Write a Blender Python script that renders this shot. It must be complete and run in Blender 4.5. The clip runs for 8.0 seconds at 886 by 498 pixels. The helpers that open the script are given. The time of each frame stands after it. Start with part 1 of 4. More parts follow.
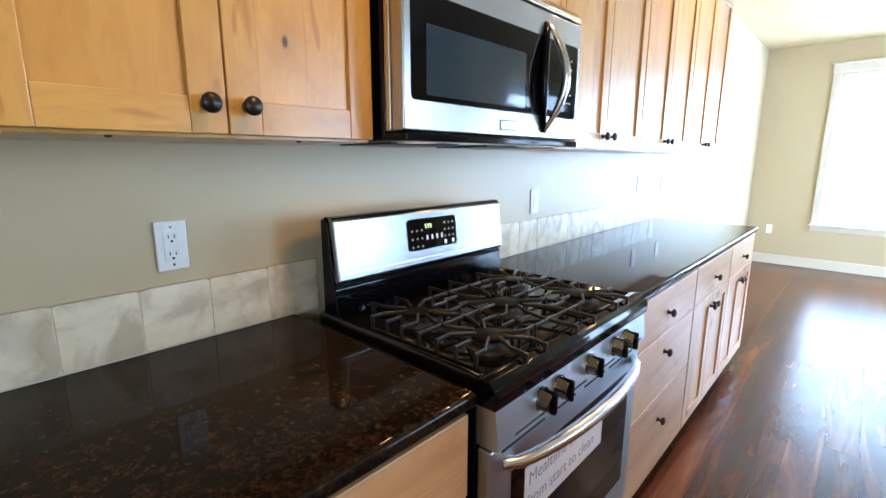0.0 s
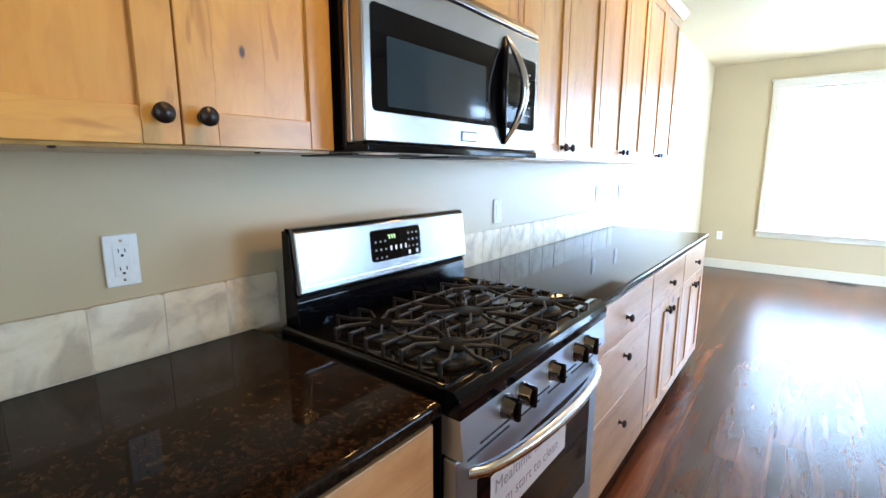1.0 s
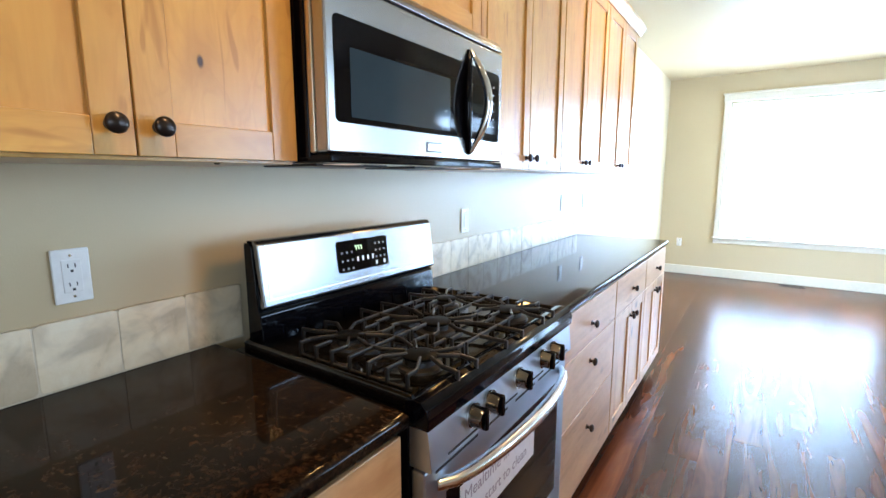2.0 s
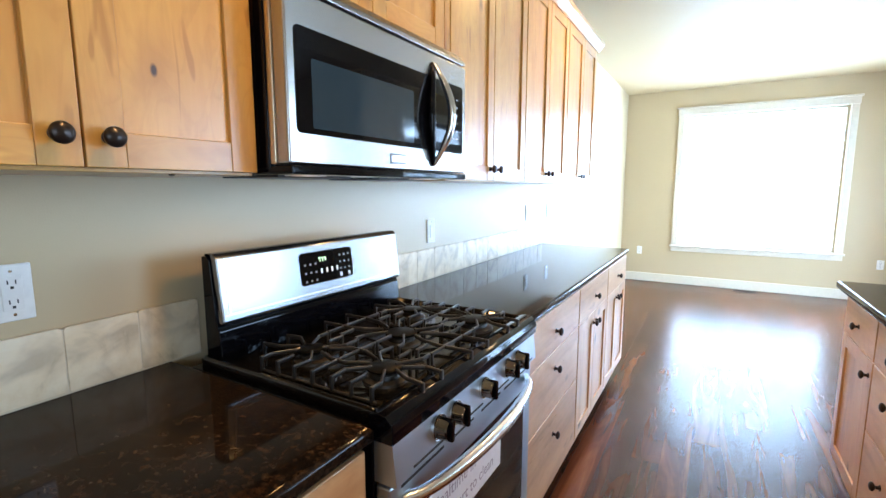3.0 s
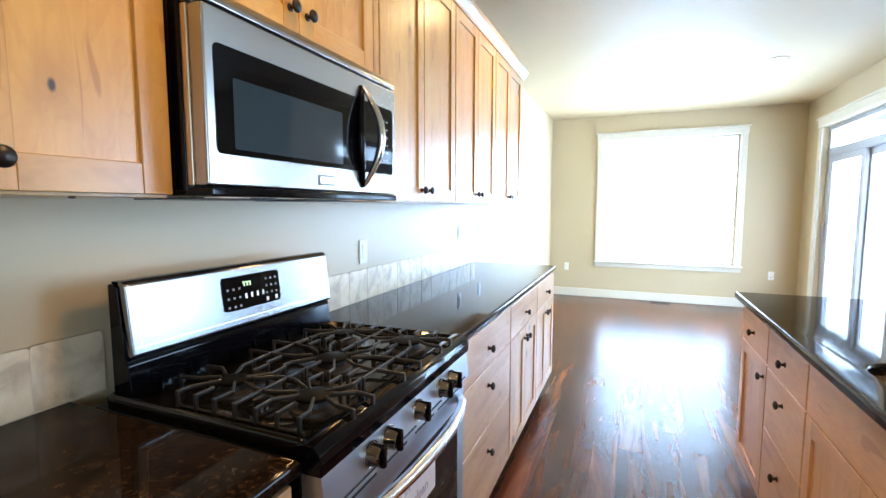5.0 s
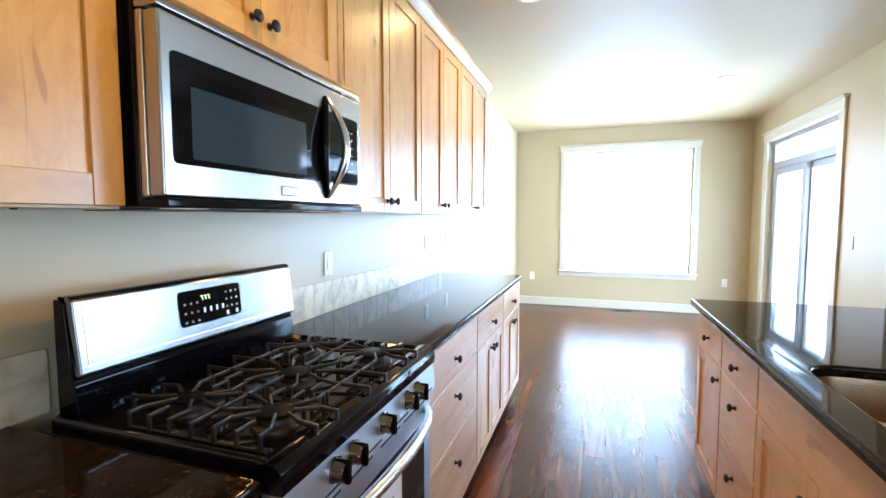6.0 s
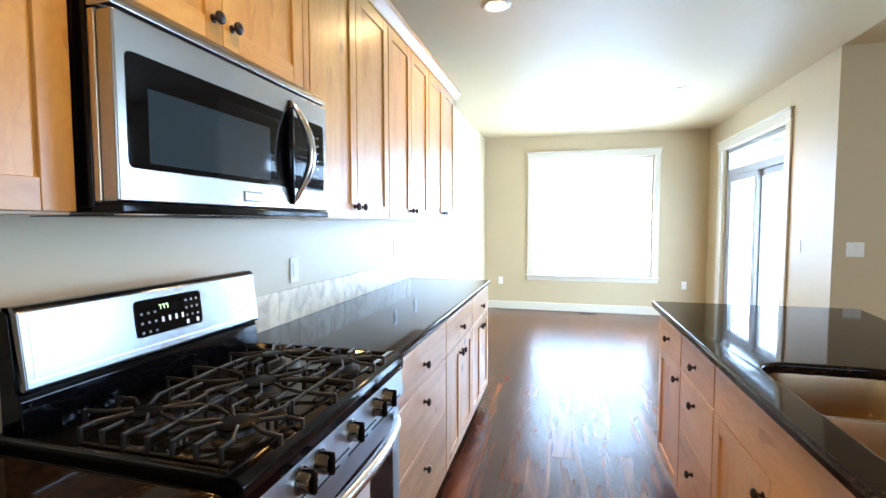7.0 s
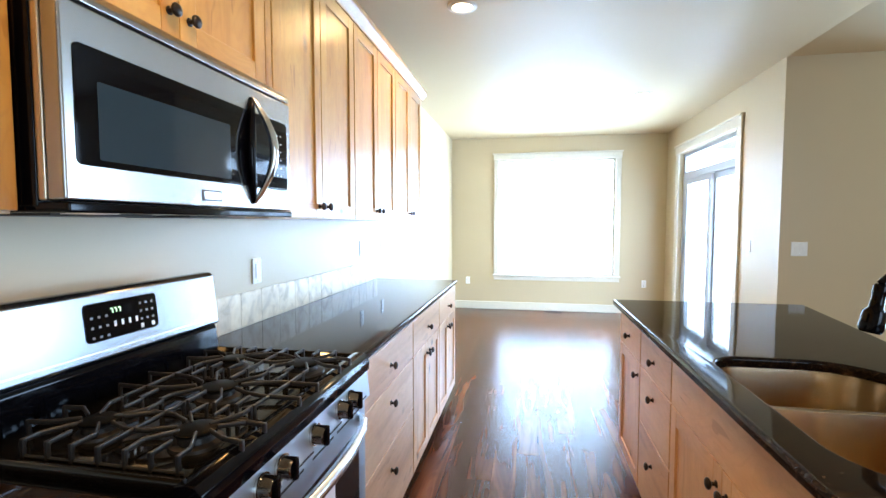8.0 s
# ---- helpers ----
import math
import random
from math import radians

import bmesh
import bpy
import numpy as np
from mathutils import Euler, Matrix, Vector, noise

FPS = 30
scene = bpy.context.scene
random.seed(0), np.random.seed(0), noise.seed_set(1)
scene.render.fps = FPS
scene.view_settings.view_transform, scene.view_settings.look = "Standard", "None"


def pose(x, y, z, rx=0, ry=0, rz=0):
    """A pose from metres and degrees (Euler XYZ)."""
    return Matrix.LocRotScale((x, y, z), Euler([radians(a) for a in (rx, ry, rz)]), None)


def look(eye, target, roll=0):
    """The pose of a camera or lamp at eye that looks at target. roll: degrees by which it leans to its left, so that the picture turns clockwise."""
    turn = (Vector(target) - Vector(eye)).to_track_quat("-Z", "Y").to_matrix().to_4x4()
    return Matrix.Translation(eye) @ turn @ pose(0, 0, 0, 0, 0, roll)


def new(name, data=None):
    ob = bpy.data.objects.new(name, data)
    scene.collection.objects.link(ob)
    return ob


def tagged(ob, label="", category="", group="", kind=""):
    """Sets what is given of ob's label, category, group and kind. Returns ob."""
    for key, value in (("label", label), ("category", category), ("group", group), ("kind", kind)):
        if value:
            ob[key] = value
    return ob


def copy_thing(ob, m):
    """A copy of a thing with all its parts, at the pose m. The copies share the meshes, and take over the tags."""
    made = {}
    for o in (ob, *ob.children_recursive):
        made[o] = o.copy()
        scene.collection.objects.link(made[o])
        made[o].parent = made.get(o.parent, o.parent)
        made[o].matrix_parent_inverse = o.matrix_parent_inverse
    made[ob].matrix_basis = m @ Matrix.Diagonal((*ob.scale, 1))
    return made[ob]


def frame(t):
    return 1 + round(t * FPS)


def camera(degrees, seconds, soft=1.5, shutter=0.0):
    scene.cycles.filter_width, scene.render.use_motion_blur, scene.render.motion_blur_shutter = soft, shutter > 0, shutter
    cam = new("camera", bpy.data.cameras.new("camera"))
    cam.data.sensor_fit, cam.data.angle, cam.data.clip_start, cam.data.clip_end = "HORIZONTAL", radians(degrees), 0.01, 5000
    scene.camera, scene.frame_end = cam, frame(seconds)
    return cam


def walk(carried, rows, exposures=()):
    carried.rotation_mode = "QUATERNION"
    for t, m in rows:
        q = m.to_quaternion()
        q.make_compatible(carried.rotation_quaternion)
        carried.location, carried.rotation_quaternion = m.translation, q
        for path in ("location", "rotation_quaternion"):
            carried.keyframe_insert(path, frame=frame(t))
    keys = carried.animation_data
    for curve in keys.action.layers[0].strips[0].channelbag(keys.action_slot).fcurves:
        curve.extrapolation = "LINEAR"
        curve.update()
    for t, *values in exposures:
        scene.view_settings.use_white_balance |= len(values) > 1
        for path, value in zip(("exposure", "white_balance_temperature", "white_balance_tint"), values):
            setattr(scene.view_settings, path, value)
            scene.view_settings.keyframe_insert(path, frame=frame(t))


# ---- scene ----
cam = camera(88.1, 8.0)

PATH = [
    (0, (1.118, -0.61, 1.322), (-0.212, 0.832, 0.932), 0.1),
    (0.5, (1.122, -0.61, 1.323), (-0.154, 0.885, 0.954), 0.1),
    (1, (1.126, -0.609, 1.324), (-0.097, 0.935, 0.976), 0.1),
    (1.5, (1.13, -0.608, 1.325), (-0.045, 0.978, 0.997), 0.0),
    (3, (1.143, -0.603, 1.329), (0.135, 1.104, 1.064), 0.0),
    (3.5, (1.146, -0.603, 1.332), (0.195, 1.14, 1.088), 0.0),
    (4, (1.15, -0.603, 1.333), (0.265, 1.177, 1.109), 0.0),
    (4.5, (1.153, -0.602, 1.335), (0.329, 1.209, 1.131), -0.0),
    (6, (1.163, -0.603, 1.339), (0.533, 1.29, 1.199), -0.0),
    (6.5, (1.166, -0.604, 1.34), (0.599, 1.31, 1.222), -0.1),
    (7, (1.17, -0.605, 1.339), (0.667, 1.327, 1.223), -0.1),
    (7.5, (1.173, -0.605, 1.339), (0.743, 1.345, 1.224), -0.0),
    (8, (1.174, -0.605, 1.339), (0.809, 1.358, 1.224), 0.0),
]
walk(cam, [(t, look(eye, aim, lean)) for t, eye, aim, lean in PATH])

# ---- world and light ----
world = bpy.data.worlds.new("world")
scene.world = world
world.use_nodes = True
_sky = world.node_tree.nodes.new("ShaderNodeTexSky")
_sky.sky_type, _sky.sun_disc = "NISHITA", False
_sky.sun_elevation, _sky.sun_rotation = radians(48), radians(140)
world.node_tree.links.new(_sky.outputs[0], world.node_tree.nodes["Background"].inputs[0])
world.node_tree.nodes["Background"].inputs[1].default_value = 0.12
scene.view_settings.exposure = 0.30

CEIL = 2.62          # flat kitchen and dining ceiling
FAR = 6.49           # dining wall with the picture window
SIDE = 3.127         # wall with the sliding door
STEP = 3.44          # where that wall turns towards the great room
DAY = (0.45, 0.68, 1.0)
PATIO = (1.0, 0.80, 0.55)      # sunlit ground outside, which lights upwards


def daylight(name, m, w, h, power, colour=DAY):
    """Sky light that stands in a window's opening."""
    data = bpy.data.lights.new(name, "AREA")
    data.shape, data.size, data.size_y, data.energy, data.color = "RECTANGLE", w, h, power, colour
    ob = new(name, data)
    ob.matrix_world = m
    return ob


daylight("window_daylight", look((1.58, FAR + 0.75, 1.38), (1.58, FAR - 3.0, -0.62)), 2.5, 2.9, 330)
daylight("window_ground_light", look((1.58, FAR + 0.32, 0.42), (1.58, FAR - 1.0, 1.9)), 1.7, 0.30, 12, PATIO)
daylight("door_daylight", look((SIDE + 0.95, 8.95, 1.15), (SIDE - 2.05, 8.95, 0.15)), 10.4, 3.2, 2500)
daylight("door_ground_light", look((SIDE + 0.55, 5.09, 0.05), (SIDE - 1.0, 5.09, 1.9)), 1.7, 0.5, 9, PATIO)
daylight("great_room_daylight", look((5.5, STEP + 0.22, 1.35), (5.5, 0, 1.35)), 2.6, 2.2, 330)
daylight("rear_daylight", look((5.1, -4.12, 1.5), (5.1, 0, 1.4)), 3.0, 2.0, 130, (0.52, 0.72, 1.0))


# ---- materials ----
def material(name):
    m = bpy.data.materials.new(name)
    m.use_nodes = True
    return m, m.node_tree, m.node_tree.nodes["Principled BSDF"]


def coords(nt, scale=(1, 1, 1), jitter=True):
    """Object coordinates, shifted for each object by its random number, then stretched."""
    tc = nt.nodes.new("ShaderNodeTexCoord")
    out = tc.outputs["Object"]
    if jitter:
        info = nt.nodes.new("ShaderNodeObjectInfo")
        mul = nt.nodes.new("ShaderNodeMath")
        mul.operation = "MULTIPLY"
        mul.inputs[1].default_value = 37.0
        nt.links.new(info.outputs["Random"], mul.inputs[0])
        add = nt.nodes.new("ShaderNodeVectorMath")
        nt.links.new(out, add.inputs[0])
        nt.links.new(mul.outputs[0], add.inputs[1])
        out = add.outputs[0]
    mp = nt.nodes.new("ShaderNodeMapping")
    mp.inputs["Scale"].default_value = scale
    nt.links.new(out, mp.inputs[0])
    return mp.outputs[0]


def noise_of(nt, vec, scale, detail=4, rough=0.6, distort=0.0):
    n = nt.nodes.new("ShaderNodeTexNoise")
    n.inputs["Scale"].default_value = scale
    n.inputs["Detail"].default_value = detail
    n.inputs["Roughness"].default_value = rough
    n.inputs["Distortion"].default_value = distort
    nt.links.new(vec, n.inputs["Vector"])
    return n.outputs["Fac"]


def ramp(nt, fac, stops):
    r = nt.nodes.new("ShaderNodeValToRGB")
    e = r.color_ramp.elements
    while len(e) < len(stops):
        e.new(0.5)
    for el, (p, c) in zip(e, stops):
        el.position = p
        el.color = (*c, 1) if len(c) == 3 else (c[0], c[0], c[0], 1)
    nt.links.new(fac, r.inputs[0])
    return r.outputs[0]


def mix(nt, fac, a, b, mode="MIX"):
    m = nt.nodes.new("ShaderNodeMix")
    m.data_type, m.blend_type = "RGBA", mode
    for value, slot in ((fac, 0), (a, 6), (b, 7)):
        if isinstance(value, (int, float)):
            m.inputs[slot].default_value = value
        elif isinstance(value, tuple):
            m.inputs[slot].default_value = (*value, 1)
        else:
            nt.links.new(value, m.inputs[slot])
    return m.outputs[2]


def bump(nt, bsdf, height, strength, distance=0.002):
    b = nt.nodes.new("ShaderNodeBump")
    b.inputs["Strength"].default_value = strength
    b.inputs["Distance"].default_value = distance
    nt.links.new(height, b.inputs["Height"])
    nt.links.new(b.outputs[0], bsdf.inputs["Normal"])


def span(nt, fac, lo, hi):
    r = nt.nodes.new("ShaderNodeMapRange")
    r.inputs["To Min"].default_value = lo
    r.inputs["To Max"].default_value = hi
    nt.links.new(fac, r.inputs[0])
    return r.outputs[0]


def wood(name, along, light, mid, dark, rough=0.28, knots=True, knot_at=None):
    """Satin knotty maple, with the grain along one axis. knot_at: (y, z) of one pin knot in a panel."""
    m, nt, b = material(name)
    k = [1.0, 1.0, 1.0]
    k["xyz".index(along)] = 0.07
    v = coords(nt, tuple(k))
    broad = noise_of(nt, v, 8, 3, 0.55, 1.4)
    fine = noise_of(nt, v, 95, 4, 0.7, 0.3)
    k2 = [1.0, 1.0, 1.0]
    k2["xyz".index(along)] = 0.42
    soft = coords(nt, tuple(k2))
    blotch = noise_of(nt, soft, 5.0, 4, 0.6, 0.9)
    col = ramp(nt, broad, [(0.26, dark), (0.46, mid), (0.74, light)])
    col = mix(nt, span(nt, fine, 0.0, 0.35), col, mid, "MULTIPLY")
    col = mix(nt, ramp(nt, blotch, [(0.38, (0.0,)), (0.68, (0.62,))]), col, light)
    curl = ramp(nt, noise_of(nt, soft, 13, 3, 0.55, 1.6), [(0.42, (0.0,)), (0.50, (0.16,)), (0.58, (0.0,))])
    col = mix(nt, curl, col, dark)
    k4 = [1.0, 1.0, 1.0]
    k4["xyz".index(along)] = 0.16
    streak = ramp(nt, noise_of(nt, coords(nt, tuple(k4)), 30, 2, 0.5, 0.6), [(0.66, (0.0,)), (0.71, (0.6,))])
    col = mix(nt, streak, col, dark)
    board = nt.nodes.new("ShaderNodeObjectInfo").outputs["Random"]
    col = mix(nt, 1.0, col, ramp(nt, board, [(0.0, (0.95, 0.90, 0.84)), (0.55, (1.0, 1.0, 1.0)), (1.0, (1.06, 1.08, 1.10))]), "MULTIPLY")
    if knots:
        vor = nt.nodes.new("ShaderNodeTexVoronoi")
        vor.inputs["Scale"].default_value = 4.2
        k3 = [1.0, 1.0, 1.0]
        k3["xyz".index(along)] = 0.6
        nt.links.new(coords(nt, tuple(k3)), vor.inputs["Vector"])
        spot = ramp(nt, vor.outputs["Distance"], [(0.025, (1.0,)), (0.055, (0.55,)), (0.11, (0.0,))])
        col = mix(nt, spot, col, (0.07, 0.025, 0.01))
    if knot_at:
        at = nt.nodes.new("ShaderNodeMapping")
        at.inputs["Location"].default_value = (0, -knot_at[0] / 0.045, -knot_at[1] / 0.085)
        at.inputs["Scale"].default_value = (0, 1 / 0.045, 1 / 0.085)
        nt.links.new(nt.nodes.new("ShaderNodeTexCoord").outputs["Object"], at.inputs[0])
        far = nt.nodes.new("ShaderNodeVectorMath")
        far.operation = "LENGTH"
        nt.links.new(at.outputs[0], far.inputs[0])
        wobble = nt.nodes.new("ShaderNodeMath")
        wobble.operation = "MULTIPLY"
        nt.links.new(far.outputs["Value"], wobble.inputs[0])
        nt.links.new(span(nt, noise_of(nt, soft, 30, 3, 0.6), 0.5, 1.5), wobble.inputs[1])
        halo = ramp(nt, wobble.outputs[0], [(0.0, (0.75,)), (0.30, (0.45,)), (1.0, (0.0,))])
        col = mix(nt, halo, col, (0.36, 0.15, 0.035))
        col = mix(nt, ramp(nt, wobble.outputs[0], [(0.07, (1.0,)), (0.15, (0.0,))]), col, (0.045, 0.014, 0.005))
    nt.links.new(col, b.inputs["Base Color"])
    nt.links.new(span(nt, fine, rough - 0.05, rough + 0.1), b.inputs["Roughness"])
    b.inputs["Coat Weight"].default_value = 0.3
    b.inputs["Coat Roughness"].default_value = 0.34
    bump(nt, b, fine, 0.08, 0.001)
    return m


def paint(name, colour, rough=0.5, grain=0.12, size=260):
    """Rolled wall paint with a light texture."""
    m, nt, b = material(name)
    v = coords(nt, jitter=False)
    big = noise_of(nt, v, 0.9, 3, 0.5)
    fine = noise_of(nt, v, size, 2, 0.6)
    low = tuple(c * 0.94 for c in colour)
    nt.links.new(mix(nt, big, low, colour), b.inputs["Base Color"])
    nt.links.new(span(nt, big, rough - 0.04, rough + 0.06), b.inputs["Roughness"])
    bump(nt, b, fine, grain, 0.002)
    return m


def plain(name, colour, rough, metal=0.0, vary=0.06, scale=40, coat=0.0, gloss=0.5):
    """Plastic, enamel or cast metal with slight smears."""
    m, nt, b = material(name)
    v = coords(nt)
    f = noise_of(nt, v, scale, 4, 0.65)
    nt.links.new(mix(nt, f, tuple(c * 0.85 for c in colour), tuple(min(1, c * 1.1) for c in colour)), b.inputs["Base Color"])
    nt.links.new(span(nt, f, max(0.02, rough - vary), rough + vary), b.inputs["Roughness"])
    b.inputs["Metallic"].default_value = metal
    b.inputs["Coat Weight"].default_value = coat
    b.inputs["Specular IOR Level"].default_value = gloss
    return m


def steel(name, along="y", colour=(0.50, 0.50, 0.51), rough=0.36):
    """Brushed stainless steel."""
    m, nt, b = material(name)
    k = [1.0, 1.0, 1.0]
    k["xyz".index(along)] = 0.01
    f = noise_of(nt, coords(nt, tuple(k)), 420, 3, 0.6)
    s = noise_of(nt, coords(nt), 5, 3, 0.6)
    nt.links.new(mix(nt, f, tuple(c * 0.96 for c in colour), colour), b.inputs["Base Color"])
    r = mix(nt, 0.5, span(nt, f, rough - 0.02, rough + 0.02), span(nt, s, rough - 0.05, rough + 0.05))
    nt.links.new(r, b.inputs["Roughness"])
    b.inputs["Metallic"].default_value = 1.0
    bump(nt, b, f, 0.004, 0.0005)
    return m


def granite(name):
    """Polished dark brown granite with rust and black crystals."""
    m, nt, b = material(name)
    v = coords(nt, jitter=False)
    grain = noise_of(nt, v, 90, 6, 0.75, 0.2)
    cells = ramp(nt, grain, [(0.34, (0.002, 0.002, 0.002)), (0.46, (0.009, 0.006, 0.004)), (0.58, (0.031, 0.018, 0.010)), (0.78, (0.085, 0.058, 0.036))])
    cloud = noise_of(nt, v, 32, 5, 0.72, 0.5)
    col = mix(nt, ramp(nt, cloud, [(0.38, (0.03,)), (0.62, (1.0,))]), (0.005, 0.004, 0.004), cells)
    rust = ramp(nt, noise_of(nt, v, 17, 4, 0.7, 1.2), [(0.50, (0.0,)), (0.74, (0.32,))])
    col = mix(nt, rust, col, mix(nt, grain, (0.006, 0.003, 0.002), (0.075, 0.027, 0.010)))
    fleck = ramp(nt, noise_of(nt, v, 210, 2, 0.5), [(0.66, (0.0,)), (0.80, (0.09,))])
    col = mix(nt, fleck, col, (0.17, 0.14, 0.11))
    nt.links.new(col, b.inputs["Base Color"])
    nt.links.new(span(nt, cloud, 0.03, 0.08), b.inputs["Roughness"])
    b.inputs["Specular IOR Level"].default_value = 0.11
    return m


def plank_wood(name, island=False):
    """Dark red-brown hand-scraped laminate, each plank in its own shade."""
    m, nt, b = material(name)
    v = coords(nt, (1, 0.10, 1))
    fine = noise_of(nt, v, 70, 4, 0.65, 0.6)
    broad = noise_of(nt, v, 11, 3, 0.6, 1.2)
    col = ramp(nt, broad, [(0.28, (0.026, 0.007, 0.003)), (0.5, (0.098, 0.027, 0.008)), (0.72, (0.21, 0.066, 0.020))])
    col = mix(nt, span(nt, fine, 0.0, 0.4), col, (0.055, 0.016, 0.007), "MIX")
    if island:
        rnd = nt.nodes.new("ShaderNodeNewGeometry").outputs["Random Per Island"]
    else:
        rnd = nt.nodes.new("ShaderNodeObjectInfo").outputs["Random"]
    col = mix(nt, 1.0, col, ramp(nt, rnd, [(0.0, (0.58,)), (1.0, (1.35,))]), "MULTIPLY")
    nt.links.new(col, b.inputs["Base Color"])
    nt.links.new(span(nt, broad, 0.242, 0.258), b.inputs["Roughness"])
    b.inputs["Specular IOR Level"].default_value = 0.46
    bump(nt, b, fine, 0.02, 0.0004)
    return m


def stone_tile(name):
    """Tumbled cream travertine-look tile with brown veins."""
    m, nt, b = material(name)
    v = coords(nt)
    cloud = noise_of(nt, v, 11, 5, 0.62, 0.8)
    col = ramp(nt, cloud, [(0.30, (0.56, 0.44, 0.29)), (0.42, (0.75, 0.61, 0.42)), (0.70, (0.83, 0.72, 0.55))])
    n = noise_of(nt, v, 9, 3, 0.5, 0.9)
    vein = ramp(nt, n, [(0.36, (0.45,)), (0.47, (0.16,)), (0.56, (0.0,))])
    col = mix(nt, vein, col, (0.27, 0.19, 0.12))
    nt.links.new(col, b.inputs["Base Color"])
    nt.links.new(span(nt, cloud, 0.30, 0.5), b.inputs["Roughness"])
    bump(nt, b, noise_of(nt, v, 60, 4, 0.6), 0.25, 0.002)
    return m


def emitter(name, colour, strength):
    m, nt, b = material(name)
    b.inputs["Base Color"].default_value = (0.8, 0.8, 0.8, 1)
    b.inputs["Emission Color"].default_value = (*colour, 1)
    b.inputs["Emission Strength"].default_value = strength
    return m


def clear_glass(name):
    m, nt, b = material(name)
    b.inputs["Transmission Weight"].default_value = 1.0
    b.inputs["Roughness"].default_value = 0.0
    b.inputs["IOR"].default_value = 1.45
    return m


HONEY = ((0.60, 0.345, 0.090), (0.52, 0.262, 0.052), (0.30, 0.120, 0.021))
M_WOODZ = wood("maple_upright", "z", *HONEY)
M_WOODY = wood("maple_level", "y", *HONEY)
# Paler, pinker maple for base fronts, with cool light painted into the colour.
HONEY_COOL_LIT = ((0.73, 0.475, 0.26), (0.64, 0.375, 0.185), (0.40, 0.185, 0.072))
M_BASEZ = wood("maple_upright_cool_lit", "z", *HONEY_COOL_LIT)
M_BASEY = wood("maple_level_cool_lit", "y", *HONEY_COOL_LIT)
M_WOODK = wood("maple_with_knot", "z", *HONEY, knots=False, knot_at=(-0.166, 1.522))
M_SIDE = wood("maple_panel", "z", *HONEY, knots=False)
M_GRANITE = granite("brown_granite")
M_WALL = paint("beige_paint", (0.545, 0.428, 0.262), 0.42)
# Cream instead of white: the ceiling's warm bounce light is in the colour.
M_CEIL = paint("warm_lit_ceiling_paint", (0.615, 0.49, 0.30), 0.55, 0.3, 140)
M_TRIM = plain("white_trim_paint", (0.69, 0.625, 0.51), 0.35)
M_STEEL = steel("stainless_level", "y")
# Same steel, darkened in colour to hold down the backguard's bright reflection.
M_STEELB = steel("stainless_backguard_dimmed", "y", (0.27, 0.28, 0.30), 0.26)
# Same steel; the blue of reflected daylight is put into its colour.
M_STEELF = steel("stainless_front_blue_lit", "y", (0.47, 0.55, 0.63), 0.40)
# Gold tint paints in the wood that neutral steel would mirror.
M_STEELZ = steel("stainless_wood_reflection", "z", (0.60, 0.50, 0.36), 0.3)
# Brown tint likewise: warm surroundings mirrored in the bowls, put into the colour.
M_SINK = steel("sink_steel_warm_reflection", "z", (0.50, 0.37, 0.24), 0.22)
M_STEELM = steel("stainless_door", "y", (0.42, 0.41, 0.395), 0.25)
M_SATIN = steel("satin_steel", "y", (0.66, 0.66, 0.67), 0.24)
M_CHROME = plain("polished_metal", (0.72, 0.70, 0.68), 0.12, 1.0, 0.03)
M_BRONZE = plain("dark_bronze", (0.035, 0.026, 0.022), 0.32, 0.7)
M_KNOB = plain("dark_chrome", (0.20, 0.185, 0.175), 0.14, 1.0, 0.05)
M_BLACK = plain("black_enamel", (0.002, 0.002, 0.003), 0.07, 0.0, 0.03, 12, 0.0, 0.17)
M_PAN = plain("pan_enamel", (0.004, 0.0035, 0.003), 0.07, 0.0, 0.03, 12, 0.0, 0.5)
M_GLASSK = plain("black_glass", (0.002, 0.002, 0.003), 0.04, 0.0, 0.02, 8, 0.0, 0.15)
M_SMOKE = plain("smoked_glass", (0.014, 0.030, 0.045), 0.06, 0.0, 0.02, 8)
M_IRON = plain("cast_iron", (0.017, 0.0165, 0.017), 0.36, 0.0, 0.08, 120, 0.0, 0.42)
M_BURN = plain("burner_cap", (0.003, 0.003, 0.003), 0.34, 0.0, 0.04, 40, 0.0, 0.05)
M_BURNB = plain("burner_base", (0.012, 0.010, 0.009), 0.4, 0.0)
# Near-black colour stands in for shade in toe recesses and slots.
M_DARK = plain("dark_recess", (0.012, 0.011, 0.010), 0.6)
M_PLASTIC = plain("white_plastic", (0.82, 0.81, 0.78), 0.3)
M_PAPER = plain("printed_paper", (0.80, 0.76, 0.76), 0.55)
M_INK = plain("red_grey_ink", (0.38, 0.30, 0.32), 0.6)
M_KEY = plain("pale_print", (0.62, 0.64, 0.66), 0.5)
M_KEYDIM = plain("dim_print", (0.13, 0.13, 0.14), 0.5)
M_DIGIT = emitter("green_digits", (0.45, 1.0, 0.25), 1.2)
# White vinyl painted grey: the shade of its backlit room side.
M_VINYL = plain("backlit_vinyl", (0.36, 0.36, 0.37), 0.35)
M_GLASS = clear_glass("window_glass")
M_TILE = stone_tile("stone_tile")
M_GROUT = paint("sand_grout", (0.68, 0.58, 0.44), 0.7, 0.3, 300)
M_PLANK = plank_wood("plank_wood")
M_PLANKS = plank_wood("plank_wood_far", True)
M_CAN = emitter("lamp_glow", (1.0, 0.80, 0.55), 14.0)
M_HOOD = emitter("hood_lamp_glow", (1.0, 0.62, 0.28), 0.25)
M_GREY = paint("porch_soffit", (0.04, 0.039, 0.037), 0.6)
